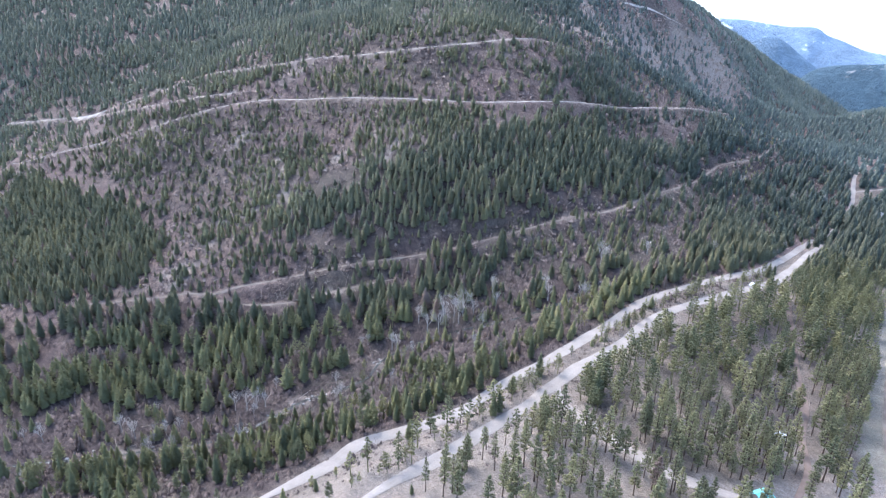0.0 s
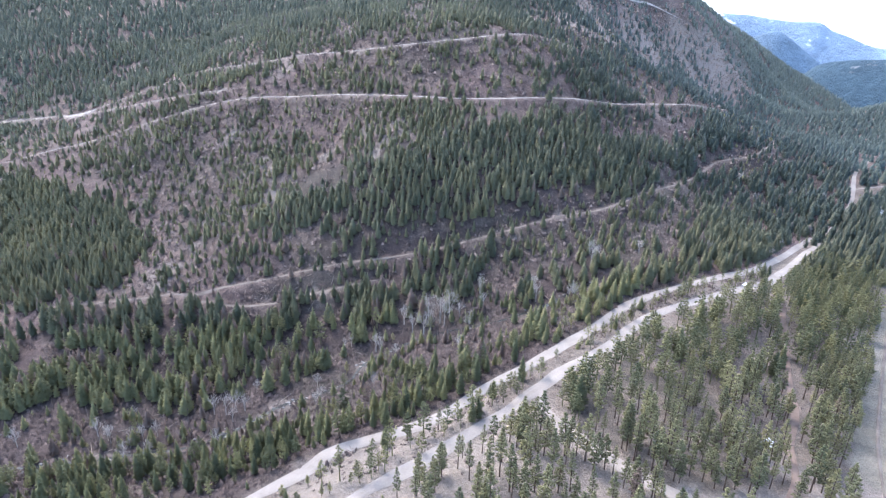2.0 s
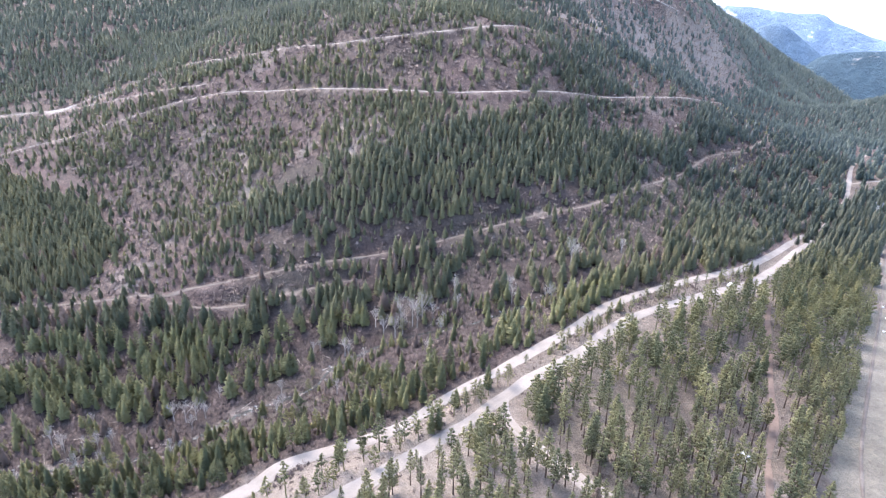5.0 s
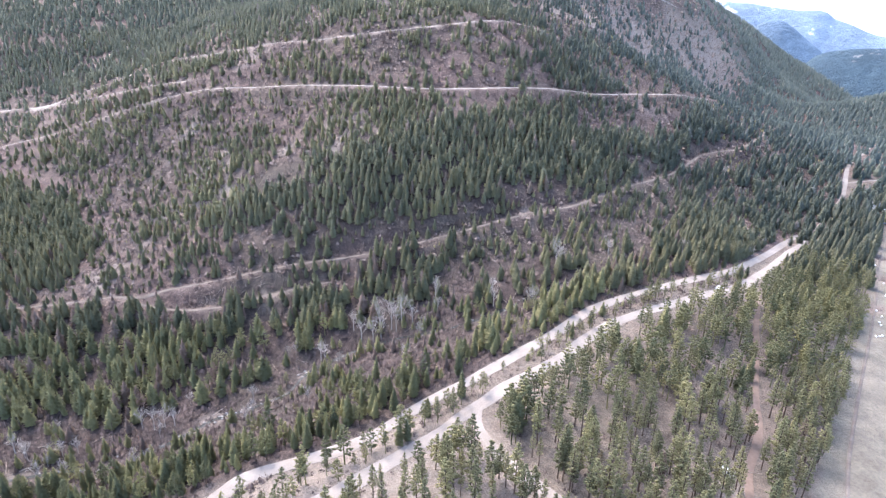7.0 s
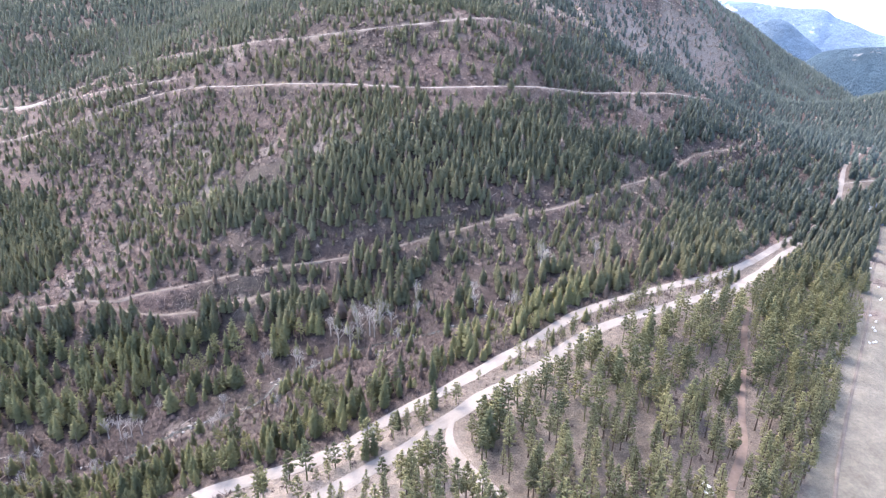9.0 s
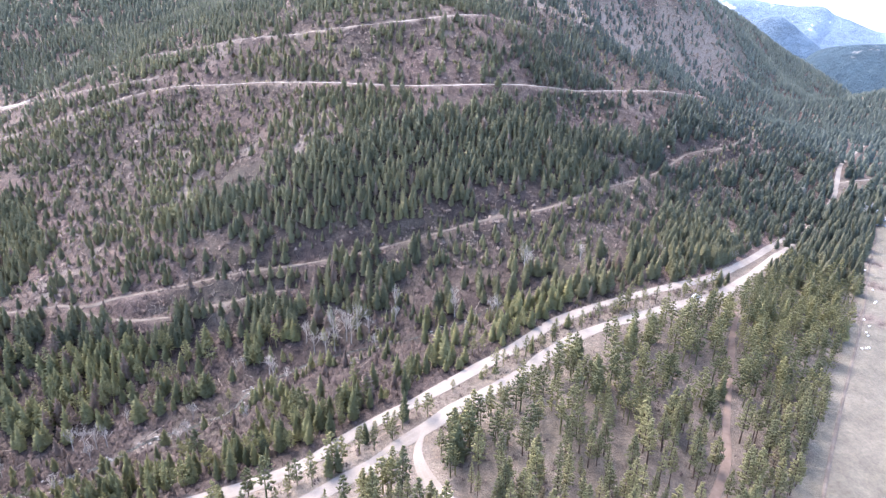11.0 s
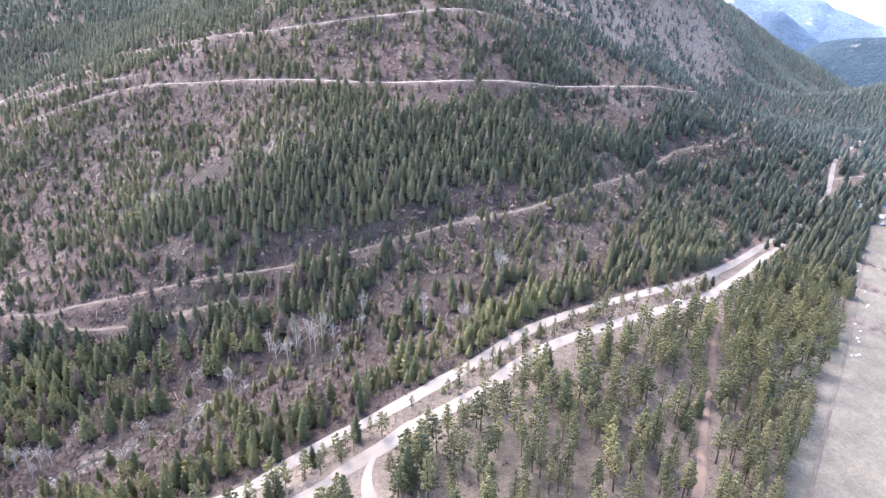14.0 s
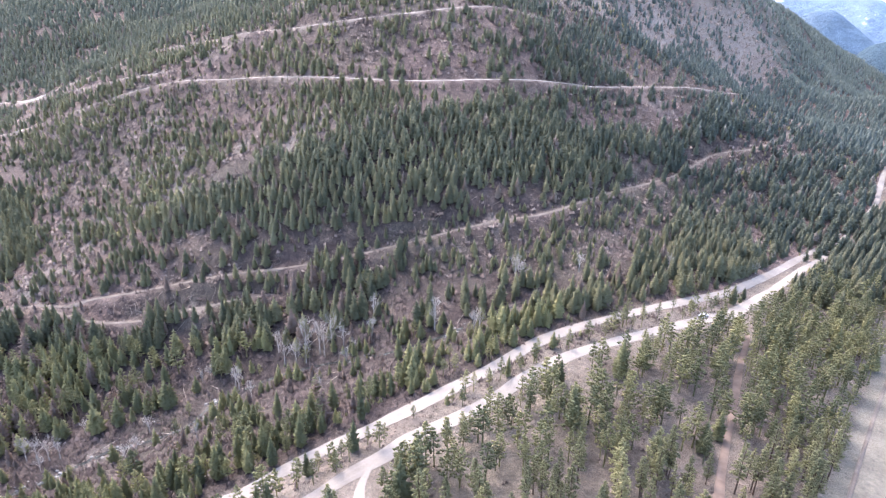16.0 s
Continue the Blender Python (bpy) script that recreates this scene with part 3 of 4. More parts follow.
def limb(V, F, p, d, length, r, depth, rng):
    """A bare limb that forks."""
    q = p + d * length
    n = d.orthogonal().normalized()
    o = d.cross(n)
    b = len(V)
    for at, rad in ((p, r), (q, r * 0.6)):
        for a in range(3):
            t = a * 2.0944
            V.append(tuple(at + (n * math.cos(t) + o * math.sin(t)) * rad))
    for a in range(3):
        i, j = b + a, b + (a + 1) % 3
        F += [(i, j, j + 3), (i, j + 3, i + 3)]
    if depth:
        for k in range(3 if depth > 1 else 4):
            t = rng.uniform(0, 6.28)
            e = (d + (n * math.cos(t) + o * math.sin(t)) * rng.uniform(0.45, 0.85) + Vector((0, 0, 0.25))).normalized()
            limb(V, F, p + d * length * rng.uniform(0.55, 1.0), e, length * rng.uniform(0.5, 0.75), r * 0.62, depth - 1, rng)


def bare_crown(seed, tall):
    rng = random.Random(seed)
    V, F = [], []
    for k in range(9):
        f = 0.35 + 0.6 * k / 9
        t = k * 2.4 + rng.uniform(-0.4, 0.4)
        d = Vector((math.cos(t) * 0.55, math.sin(t) * 0.55, 1.0)).normalized()
        limb(V, F, Vector((0, 0, tall * f * 0.8)), d, tall * (0.3 - 0.14 * f) * rng.uniform(0.8, 1.2), 0.1 * (1.2 - f), 3, rng)
    return np.array(V), np.array(F)


def many(name, kinds, x, y, size, tint, mat, label, category, rng=RNG):
    """One mesh of many trees, each a turned and scaled build of one of the kinds."""
    turn, which = rng.uniform(0, 6.283, len(x)), rng.integers(0, len(kinds), len(x))
    z = height(x, y)
    # bluish share rising with distance imitates haze; a little more in STAND_MID
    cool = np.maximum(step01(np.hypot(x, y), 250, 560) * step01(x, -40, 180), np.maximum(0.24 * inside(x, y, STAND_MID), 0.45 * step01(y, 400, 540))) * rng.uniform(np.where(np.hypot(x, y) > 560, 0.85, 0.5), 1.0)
    VV, FF, TT, CC, base = [], [], [], [], 0
    for k, (v, f) in enumerate(kinds):
        pick = which == k
        n = int(pick.sum())
        if not n:
            continue
        c, s, g = np.cos(turn[pick])[:, None], np.sin(turn[pick])[:, None], size[pick][:, None]
        wide = g * rng.uniform(0.98, 1.4, n)[:, None]
        lx, ly = rng.normal(0, 0.025, (2, n, 1))
        px = (v[None, :, 0] * c - v[None, :, 1] * s) * wide + x[pick][:, None] + lx * v[None, :, 2] * g
        py = (v[None, :, 0] * s + v[None, :, 1] * c) * wide + y[pick][:, None] + ly * v[None, :, 2] * g
        pz = v[None, :, 2] * g + z[pick][:, None]
        VV.append(np.stack([px, py, pz], -1).reshape(-1, 3))
        FF.append((f[None] + (np.arange(n) * len(v))[:, None, None] + base).reshape(-1, 3))
        TT.append(np.repeat(tint[pick], len(v)))
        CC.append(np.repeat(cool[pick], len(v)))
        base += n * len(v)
    ob = new(name, mesh_from(name, np.concatenate(VV), np.concatenate(FF), mat, {"tint": np.concatenate(TT), "spruce_haze": np.concatenate(CC)}))
    return tagged(ob, label, category, kind="stuff")


def joined(a, b):
    return np.concatenate([a[0], b[0]]), np.concatenate([a[1], b[1] + len(a[0])])


# stands of trees: outline, trees to the square metre, least and greatest height
STAND_MID = [(-93, 300), (-84, 317), (-63, 318), (-49, 325), (-11, 321), (3, 329), (17, 342), (36, 353), (69, 369), (106, 388), (126, 383), (156, 395), (203, 440), (248, 504), (236, 450), (188, 408), (145, 357), (110, 325), (83, 307), (59, 296), (37, 290), (15, 286), (-6, 281), (-28, 278), (-61, 280), (-83, 287)]
STAND_LEFT = [(-310, 420), (-264, 392), (-231, 375), (-195, 345), (-166, 319), (-159, 300), (-150, 274), (-183, 270), (-240, 270), (-330, 330)]
STAND_LOW = [(-220, 247), (-142, 247), (-114, 246), (-92, 246), (-56, 246), (-38, 251), (-4, 263), (16, 267), (37, 268), (27, 255), (13, 248), (-1, 240), (-15, 226), (-29, 216), (-40, 205), (-67, 203), (-91, 205), (-110, 200), (-128, 195), (-180, 195), (-220, 210)]
STAND_VALLEY = [(25, 262), (62, 262), (89, 272), (111, 274), (137, 298), (157, 330), (166, 357), (215, 408), (343, 470), (420, 560), (480, 560), (320, 400), (281, 372), (180, 300), (119, 250), (78, 225), (58, 207), (38, 203), (38, 228), (40, 245), (49, 252)]
STAND_ROADSIDE = [(-150, 158), (-87, 165), (-59, 165), (-34, 166), (-19, 169), (1, 180), (14, 192), (30, 207), (50, 217), (72, 224), (102, 239), (139, 262), (201, 317), (187, 295), (136, 253), (100, 230), (79, 214), (60, 196), (44, 181), (23, 167), (8, 154), (-9, 148), (-40, 138), (-110, 140)]
CREEK_FLAT = [(-130, 184), (-101, 187), (-56, 178), (-27, 196), (-14, 208), (-2, 218), (14, 231), (27, 240), (31, 232), (23, 214), (15, 200), (7, 191), (1, 186), (-6, 180), (-17, 172), (-40, 168), (-64, 167), (-100, 169), (-140, 168)]
WOOD = [(35, 152), (62, 174), (95, 206), (150, 237), (210, 298), (260, 350), (300, 390), (330, 385), (288, 342), (255, 300), (226, 262), (200, 230), (176, 199), (149, 166), (128, 141), (110, 115), (98, 95), (60, 95), (20, 100), (-5, 118)]
MEDIAN = [(-30, 124), (10, 147), (50, 182), (95, 217), (150, 250), (200, 300), (215, 312), (205, 300), (150, 243), (95, 213), (60, 180), (20, 146), (-10, 125)]
FAR_WOOD = [(300, 400), (330, 385), (520, 330), (1500, 900), (1900, 1900), (900, 1900), (600, 1050), (420, 620), (360, 480)]
STAND_HIGH = [(-420, 560), (-290, 518), (-235, 515), (-190, 500), (-130, 475), (-90, 500), (-110, 640), (-300, 720), (-520, 760)]
SLOPE_FAR = [(270, 560), (420, 840), (560, 1100), (640, 1300), (900, 1600), (1100, 1700), (760, 1160), (520, 820), (340, 560)]
OPEN_SLOPE = [(-247, 449), (-195, 432), (-152, 422), (-86, 402), (-38, 382), (-13, 352), (-10, 322), (-29, 327), (-63, 335), (-90, 319), (-104, 303), (-79, 282), (-32, 276), (-21, 273), (-47, 270), (-91, 262), (-127, 264), (-148, 276), (-159, 312), (-202, 366), (-239, 397)]
OPEN_BASE = [(-32, 275), (26, 284), (48, 290), (71, 300), (97, 315), (131, 341), (165, 374), (190, 398), (180, 385), (132, 336), (101, 309), (75, 293), (53, 283), (10, 274)]
OPEN_STREAM = [(37, 267), (63, 275), (92, 288), (128, 319), (166, 357), (157, 330), (137, 298), (111, 274), (89, 272), (62, 260), (42, 256)]
OPEN_TOP = [(-105, 477), (-7, 431), (17, 405), (11, 380), (-89, 412)]
OPEN_BACK = [(130, 610), (228, 815), (300, 925), (380, 985), (520, 1090), (560, 1060), (493, 901), (404, 840), (261, 712), (169, 565)]
OPEN_LEFT = [(-362, 520), (-283, 463), (-254, 453), (-236, 422), (-259, 409), (-288, 414)]
OPEN_RIGHT = [(112, 397), (146, 427), (151, 413), (136, 383), (115, 371), (102, 380)]
YOUNG_PATCH = [(-103, 359), (-87, 372), (-68, 362), (-69, 338), (-87, 340)]
OPENINGS = (OPEN_SLOPE, OPEN_BASE, OPEN_STREAM, OPEN_TOP, OPEN_BACK, OPEN_LEFT, OPEN_RIGHT, CREEK_FLAT)
# stand, trees to the square metre, least and greatest height
STANDS = ((STAND_MID, 0.1, 6.5, 10.0), (STAND_LEFT, 0.085, 6.5, 10.5), (STAND_LOW, 0.062, 8.0, 12.5), (STAND_VALLEY, 0.056, 5.5, 10.5), (STAND_ROADSIDE, 0.06, 6.0, 11.5), (FAR_WOOD, 0.045, 7.0, 12.0), (STAND_HIGH, 0.05, 5.0, 8.5), (SLOPE_FAR, 0.05, 7.0, 11.0))


def scatter(cell, x0, x1, y0, y1, rng):
    gx, gy = np.meshgrid(np.arange(x0, x1, cell), np.arange(y0, y1, cell))
    return (gx + rng.uniform(0, cell, gx.shape)).ravel(), (gy + rng.uniform(0, cell, gy.shape)).ravel()


def clear_of_ways(x, y, gap):
    ok = np.ones(x.shape, bool)
    for k, (line, z, half) in enumerate(LINES):
        off, at = off_line(x, y, line)
        below = y < line[at, 1]
        room = gap + np.where(below, ((0.7 if gap > 0.7 else 1.0) if k > 8 else 1.2 if k < 2 and gap > 0.7 else 0.0), 0.0)
        if k < 2:
            room = np.where(y > 320, -0.9, room)
        if k == 4:
            room = room + 1.2
        if k == 2:
            room = np.where((y > 385) & (y < 450), 0.6 + 2.4 * below, -0.7)
        if k == 6:
            room = room + 3.5 * below
        ok &= off > half + room
    return ok & (off_line(x, y, creek_line)[0] > (2.5 if gap > 0.7 else 0.9)) & ~inside(x, y, FIELD)


def jittered(x, y):
    return x + 16 * (value_noise(x, y, 12) - 0.5), y + 16 * (value_noise(x + 50, y, 12) - 0.5)


def density(x, y):
    """Trees to the square metre, and the least and the greatest height, at each place."""
    d = 0.024 + 0.042 * step01(value_noise(x, y, 48), 0.35, 0.7)
    lo, hi = np.full(x.shape, 4.4), np.full(x.shape, 8.4)
    d = np.where(y < 262, 0.014, d)
    d = np.where((x > 150) & (y > 560), 0.022, np.where(y > 455, np.maximum(d, 0.036), d))
    wx, wy = x + 22 * (value_noise(x + 130, y, 20) - 0.5) + 10 * (value_noise(x, y + 90, 7) - 0.5), y + 22 * (value_noise(x, y + 210, 20) - 0.5) + 10 * (value_noise(x + 35, y, 7) - 0.5)
    for poly, v, a, b in STANDS:
        hit = inside(wx, wy, poly)
        d, lo, hi = np.where(hit, v, d), np.where(hit, a, lo), np.where(hit, b, hi)
    jx, jy = jittered(x, y)
    for poly, v in zip(OPENINGS, (0.046, 0.055, 0.045, 0.052, 0.008, 0.03, 0.022, 0.055)):
        hit = inside(jx, jy, poly)
        d, lo, hi = np.where(hit, v, d), np.where(hit, 3.0, lo), np.where(hit, 7.6, hi)
    d = d * (0.1 + 0.85 * value_noise(x + 300, y, 14) + 1.15 * step01(value_noise(x + 70, y + 500, 27), 0.32, 0.68))
    d = np.where(inside(wx, wy, STAND_LOW), d * (0.35 + 0.75 * step01(value_noise(x + 9, y + 60, 15), 0.25, 0.55)), d)
    d = np.where(inside(wx, wy, STAND_VALLEY), d * (0.3 + 0.85 * step01(value_noise(x + 77, y + 31, 19), 0.3, 0.55)), d)
    thick = (inside(wx, wy, STAND_MID) & ~inside(jx, jy, OPEN_BASE) & ~inside(jx, jy, OPEN_RIGHT)) | inside(wx, wy, STAND_LEFT)
    d = np.where(thick, np.maximum(d, 0.085), d)
    d = np.where(inside(jx, jy, STAND_ROADSIDE), np.maximum(d, 0.066), d)
    d = np.where(inside(jx, jy, YOUNG_PATCH), 0.1, d)
    d = np.where(inside(jx, jy, CREEK_FLAT), d + 0.045 * step01(-x, 45, 85), d)
    d = np.where(x < -0.84 * y - 14, d * 0.3, d)
    return np.where(inside(x, y, WOOD) | inside(x, y, MEDIAN), 0, d), lo, hi


RT = np.random.default_rng(21)
SHAPE = np.random.default_rng(5)
FIR_SHAPES = [joined(joined(skirts(SHAPE, 0.97, w * 0.72, 0.06, 5, 8, 0.8), brushy(SHAPE, 1.0, w, 0.05, 64, p, 0.66)), stem(0.4, 0.014, 0.008, 3, 2, z0=-0.05)) for w, p in ((0.195, 0.62), (0.22, 0.58), (0.175, 0.55), (0.235, 0.68), (0.205, 0.5), (0.185, 0.75))]
SLOPE_SHAPES = [joined(skirts(SHAPE, 0.97, w * 0.78, 0.03, 4, 7, 0.8), brushy(SHAPE, 1.0, w, 0.04, 25, p, 0.85)) for w, p in ((0.23, 0.68), (0.27, 0.62), (0.21, 0.58), (0.29, 0.72), (0.25, 0.6), (0.22, 0.78))]
PINE_SHAPES = [joined(pine_crown(SHAPE, 1.0, w * 1.05, c - 0.1, 26, 4), stem(0.85, 0.012, 0.005, 4, 2, z0=-0.04)) for w, c in ((0.13, 0.4), (0.15, 0.34), (0.115, 0.46), (0.14, 0.38), (0.155, 0.3), (0.12, 0.5))]
RIDGE_SHAPES = [joined(skirts(SHAPE, 0.97, w * 0.85, 0.03, 3, 7, 0.8), brushy(SHAPE, 1.0, w, 0.04, 10, p, 1.1)) for w, p in ((0.22, 0.8), (0.27, 0.7), (0.2, 0.9), (0.29, 0.8), (0.24, 0.7))]
FAR_SHAPES = [skirts(SHAPE, 1.0, w, 0.04, 3, 7) for w in (0.22, 0.26, 0.3)]
REMOTE_SHAPES = [skirts(SHAPE, 1.0, w, 0.0, 2, 6) for w in (0.24, 0.28, 0.32)]
YOUNG_SHAPES = [joined(skirts(SHAPE, 0.95, w * 0.8, 0.0, 2, 6), brushy(SHAPE, 1.0, w, 0.0, 9, 0.7, 1.1)) for w in (0.24, 0.3, 0.34)]

x, y = scatter(3.0, -420, 330, 110, 640, RT)
much, lo, hi = density(x, y)
keep = (RT.random(len(x)) < much * 9.0) & clear_of_ways(x, y, 1.4)
x, y, lo, hi = x[keep], y[keep], lo[keep], hi[keep]
size = RT.uniform(lo, hi) * np.where(RT.random(len(x)) < 0.2, 0.6, 1.0)
tint = np.clip(0.5 * value_noise(x, y, 30) + RT.uniform(0, 0.5, len(x)), 0, 0.97)
# STAND_LOW trees take a darker tint, painted in for the shade there
tint = np.clip(tint - 0.2 * inside(x, y, STAND_LOW) + 0.12 * step01(-x, 60, 200) * step01(y, 420, 480) - 0.3 * step01(x, 0, 140) * step01(y, 290, 340), 0, 0.97)
tint[RT.random(len(x)) < np.where(y < 262, 0.1, 0.03)] = 1.0
for line, z, half in LINES[9:]:
    off, at = off_line(x, y, line)
    size = np.where((y < line[at, 1]) & (off < 30) & (RT.random(len(x)) < 0.82), np.minimum(size, np.maximum(1.2, z[at] - height(x, y) + 0.3)), size)
low, high = y < 235, y > 305
near_firs = np.zeros(len(x), bool)
near_firs[np.argsort(np.where(low, y - 0.2 * x, 1e6))[:285]] = True
low &= ~near_firs
FIRS = np.stack([x, y, size], 1)[near_firs]
foot = ~low & ~high & ~near_firs
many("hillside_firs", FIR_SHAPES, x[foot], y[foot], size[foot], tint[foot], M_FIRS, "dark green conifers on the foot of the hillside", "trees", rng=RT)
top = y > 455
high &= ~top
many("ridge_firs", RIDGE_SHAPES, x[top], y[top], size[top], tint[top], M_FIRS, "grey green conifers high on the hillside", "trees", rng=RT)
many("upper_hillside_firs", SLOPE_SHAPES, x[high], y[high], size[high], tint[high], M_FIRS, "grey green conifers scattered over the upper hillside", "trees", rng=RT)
many("creekside_conifers", FIR_SHAPES * 2 + PINE_SHAPES[:4], x[low], y[low], size[low], np.clip(tint[low] + 0.25, 0, 1), M_PINES, "green conifers standing beside the brushy creek", "trees", rng=RT)

x, y = scatter(5.0, -760, 1750, 330, 1950, RT)
outer = ~((x > -420) & (x < 330) & (y < 640)) & (y > 1.02 * np.abs(x) - 20) & (y < np.where(x < 120, 760 + 0.2 * np.clip(-x, 0, 800), 950 + 0.9 * x))
keep = outer & (RT.random(len(x)) < density(x, y)[0] * 25 * np.where(y > 900, 0.5, 1.0)) & clear_of_ways(x, y, 1.2)
x, y = x[keep], y[keep]
far_off = np.hypot(x, y) > 1000
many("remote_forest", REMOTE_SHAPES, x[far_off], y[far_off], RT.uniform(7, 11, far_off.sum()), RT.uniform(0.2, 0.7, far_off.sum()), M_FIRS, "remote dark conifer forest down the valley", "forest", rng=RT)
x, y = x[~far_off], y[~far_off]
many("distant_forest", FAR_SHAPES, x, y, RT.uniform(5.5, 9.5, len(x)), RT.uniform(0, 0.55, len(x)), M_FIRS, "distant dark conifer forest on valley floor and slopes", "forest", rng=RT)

# small young conifers on the slopes
x, y = scatter(3.6, -400, 320, 130, 620, RT)
grow = 0.3 * step01(value_noise(x + 70, y + 40, 32), 0.3, 0.7) * step01(height(x, y) + 0.3 * (y - 150), 0, 30) * (x > -0.84 * y - 14) + 0.1 * inside(x, y, STAND_ROADSIDE) + 0.08 * inside(x, y, OPEN_SLOPE)
keep = (RT.random(len(x)) < grow) & clear_of_ways(x, y, 0.6) & ~inside(x, y, WOOD)
x, y = x[keep], y[keep]
many("young_conifers", YOUNG_SHAPES, x, y, RT.uniform(1.2, 3.6, len(x)), np.clip(0.3 + RT.uniform(0, 0.7, len(x)), 0, 1), M_PINES, "young green conifers growing scattered on brushy slopes", "saplings", rng=RT)

# the pine wood between road and field: single trees close by, the rest in one mass
x, y = scatter(3.7, -40, 335, 95, 400, RT)
wood = inside(x, y, WOOD)
keep = ((wood & (RT.random(len(x)) < np.where(y > 285, 0.88, 0.73) * (0.4 + 1.15 * value_noise(x, y, 16)))) | (inside(x, y, MEDIAN) & (RT.random(len(x)) < 0.95))) & clear_of_ways(x, y, 0.8)
x, y = x[keep], y[keep]
near = np.argsort((y - 0.35 * x))
by_road = (off_line(x, y, LINES[0][0])[0] < 8) | (off_line(x, y, LINES[1][0])[0] < 8)
single = np.zeros(len(x), bool)
single[near[:290]] = True
xr, yr = x[~single], y[~single]
back = yr > 275 + RT.uniform(-25, 25, len(xr))
tall = RT.uniform(8.5, 13.5, len(xr)) * np.where(back, 0.85, 1.0) * np.where(by_road[~single], RT.uniform(0.45, 0.85, len(xr)), 1.0)
many("pine_wood", PINE_SHAPES * 2 + FIR_SHAPES[2:3], xr[~back], yr[~back], tall[~back], RT.uniform(0, 0.85, (~back).sum()), M_PINES, "open wood of green pines on dry grass", "trees", rng=RT)
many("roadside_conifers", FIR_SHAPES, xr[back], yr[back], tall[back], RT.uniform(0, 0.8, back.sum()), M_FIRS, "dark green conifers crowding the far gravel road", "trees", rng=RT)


def part(name, data, mat, parent, label=""):
    v, f = data
    ob = new(name, mesh_from(name, v, f, mat))
    ob.parent = parent
    return tagged(ob, label)


MASTERS = []
for w, c, wh in ((0.12, 0.36, 15), (0.135, 0.28, 16), (0.1, 0.45, 13), (0.125, 0.4, 14), (0.15, 0.22, 15), (0.11, 0.5, 12), (0.14, 0.33, 14), (0.09, 0.42, 13)):
    t = new("pine_tree")
    t.empty_display_size = 0.2
    part("trunk", stem(14.0, 0.19, 0.06, 7, 4), M_BARK, t)
    part("crown", pine_crown(SHAPE, 15.0, w * 14, c * 11.5, int(wh * 2.8), 9, 0.78), M_PINE, t)
    MASTERS.append(tagged(t, "green pine with a bare lower trunk on dry forest floor", "pine tree", "pines of the wood"))
for k, i in enumerate(np.flatnonzero(single)):
    g = float(RT.uniform(0.6, 1.02))
    if by_road[i]:
        g *= float(RT.uniform(0.5, 0.85))
    m = Matrix.Translation((x[i], y[i], float(height(x[i], y[i])))) @ Euler((RT.normal(0, 0.025), RT.normal(0, 0.025), RT.uniform(0, 6.28))).to_matrix().to_4x4() @ Matrix.Scale(g, 4)
    if k < len(MASTERS):
        MASTERS[k].matrix_world = m
    else:
        copy_thing(MASTERS[int(RT.integers(len(MASTERS)))], Matrix.LocRotScale(m.translation, m.to_quaternion(), None)).scale = (g, g, g)

# single conifers nearest the road, between it and the creek
FIR_MASTERS = []
for w, n in ((0.18, 14), (0.21, 15), (0.15, 13), (0.23, 14), (0.19, 16), (0.17, 12), (0.2, 13)):
    t = new("fir_tree")
    t.empty_display_size = 0.2
    part("trunk", stem(8.0, 0.15, 0.04, 6, 3), M_BARK, t)
    if len(FIR_MASTERS) % 2 == 1:
        crown = pine_crown(SHAPE, 10.0, w * 8.0, 2.6, int(n * 2.4), 8, 0.8)
    else:
        crown = joined(skirts(SHAPE, 9.7, w * 7.2, 0.8, 6, 9, 0.8), brushy(SHAPE, 10.0, w * 10, 0.6, n * 9, 0.58, 0.55))
    part("crown", crown, M_FIR, t)
    FIR_MASTERS.append(tagged(t, "olive green conifer among brush beside the creek", "conifer", "conifers between road and creek"))
for k, (fx, fy, g) in enumerate(FIRS):
    g = float(g) / 10.0
    place, turn = Vector((fx, fy, float(height(fx, fy)))), Euler((RT.normal(0, 0.025), RT.normal(0, 0.025), RT.uniform(0, 6.28))).to_quaternion()
    if k < len(FIR_MASTERS):
        FIR_MASTERS[k].matrix_world = Matrix.LocRotScale(place, turn, Vector((g, g, g)))
    else:
        copy_thing(FIR_MASTERS[int(RT.integers(len(FIR_MASTERS)))], Matrix.LocRotScale(place, turn, None)).scale = (g, g, g)

# leafless pale trees by the creek
BARE = [(79, 256, 14), (81, 257, 12), (12, 233, 14), (8, 231, 15), (3, 231, 15), (10, 230, 13), (26, 243, 11), (50, 233, 9), (64, 229, 9), (66, 230, 8), (-8, 232, 10), (-4, 227, 11), (1, 225, 12), (4, 227, 12), (-19, 218, 10), (-17, 216, 9), (-79, 191, 9), (-74, 190, 10), (-70, 190, 10), (-67, 191, 8), (105, 267, 8), (143, 276, 7), (217, 398, 9), (-120, 182, 8), (184, 292, 5), (187, 294, 5), (181, 290, 4), (203, 313, 5), (221, 320, 5)]
for k, (bx, by, tall) in enumerate(BARE):
    t = new("bare_tree")
    part("trunk", stem(tall * 0.85, 0.19, 0.05, 6, 4), M_PALEBARK, t)
    part("crown", bare_crown(k, tall), M_PALEBARK, t)
    t.matrix_world = Matrix.Translation((bx, by, float(height(bx, by))))
    tagged(t, "leafless pale grey tree standing among creekside brush", "bare tree", "bare trees by the creek")


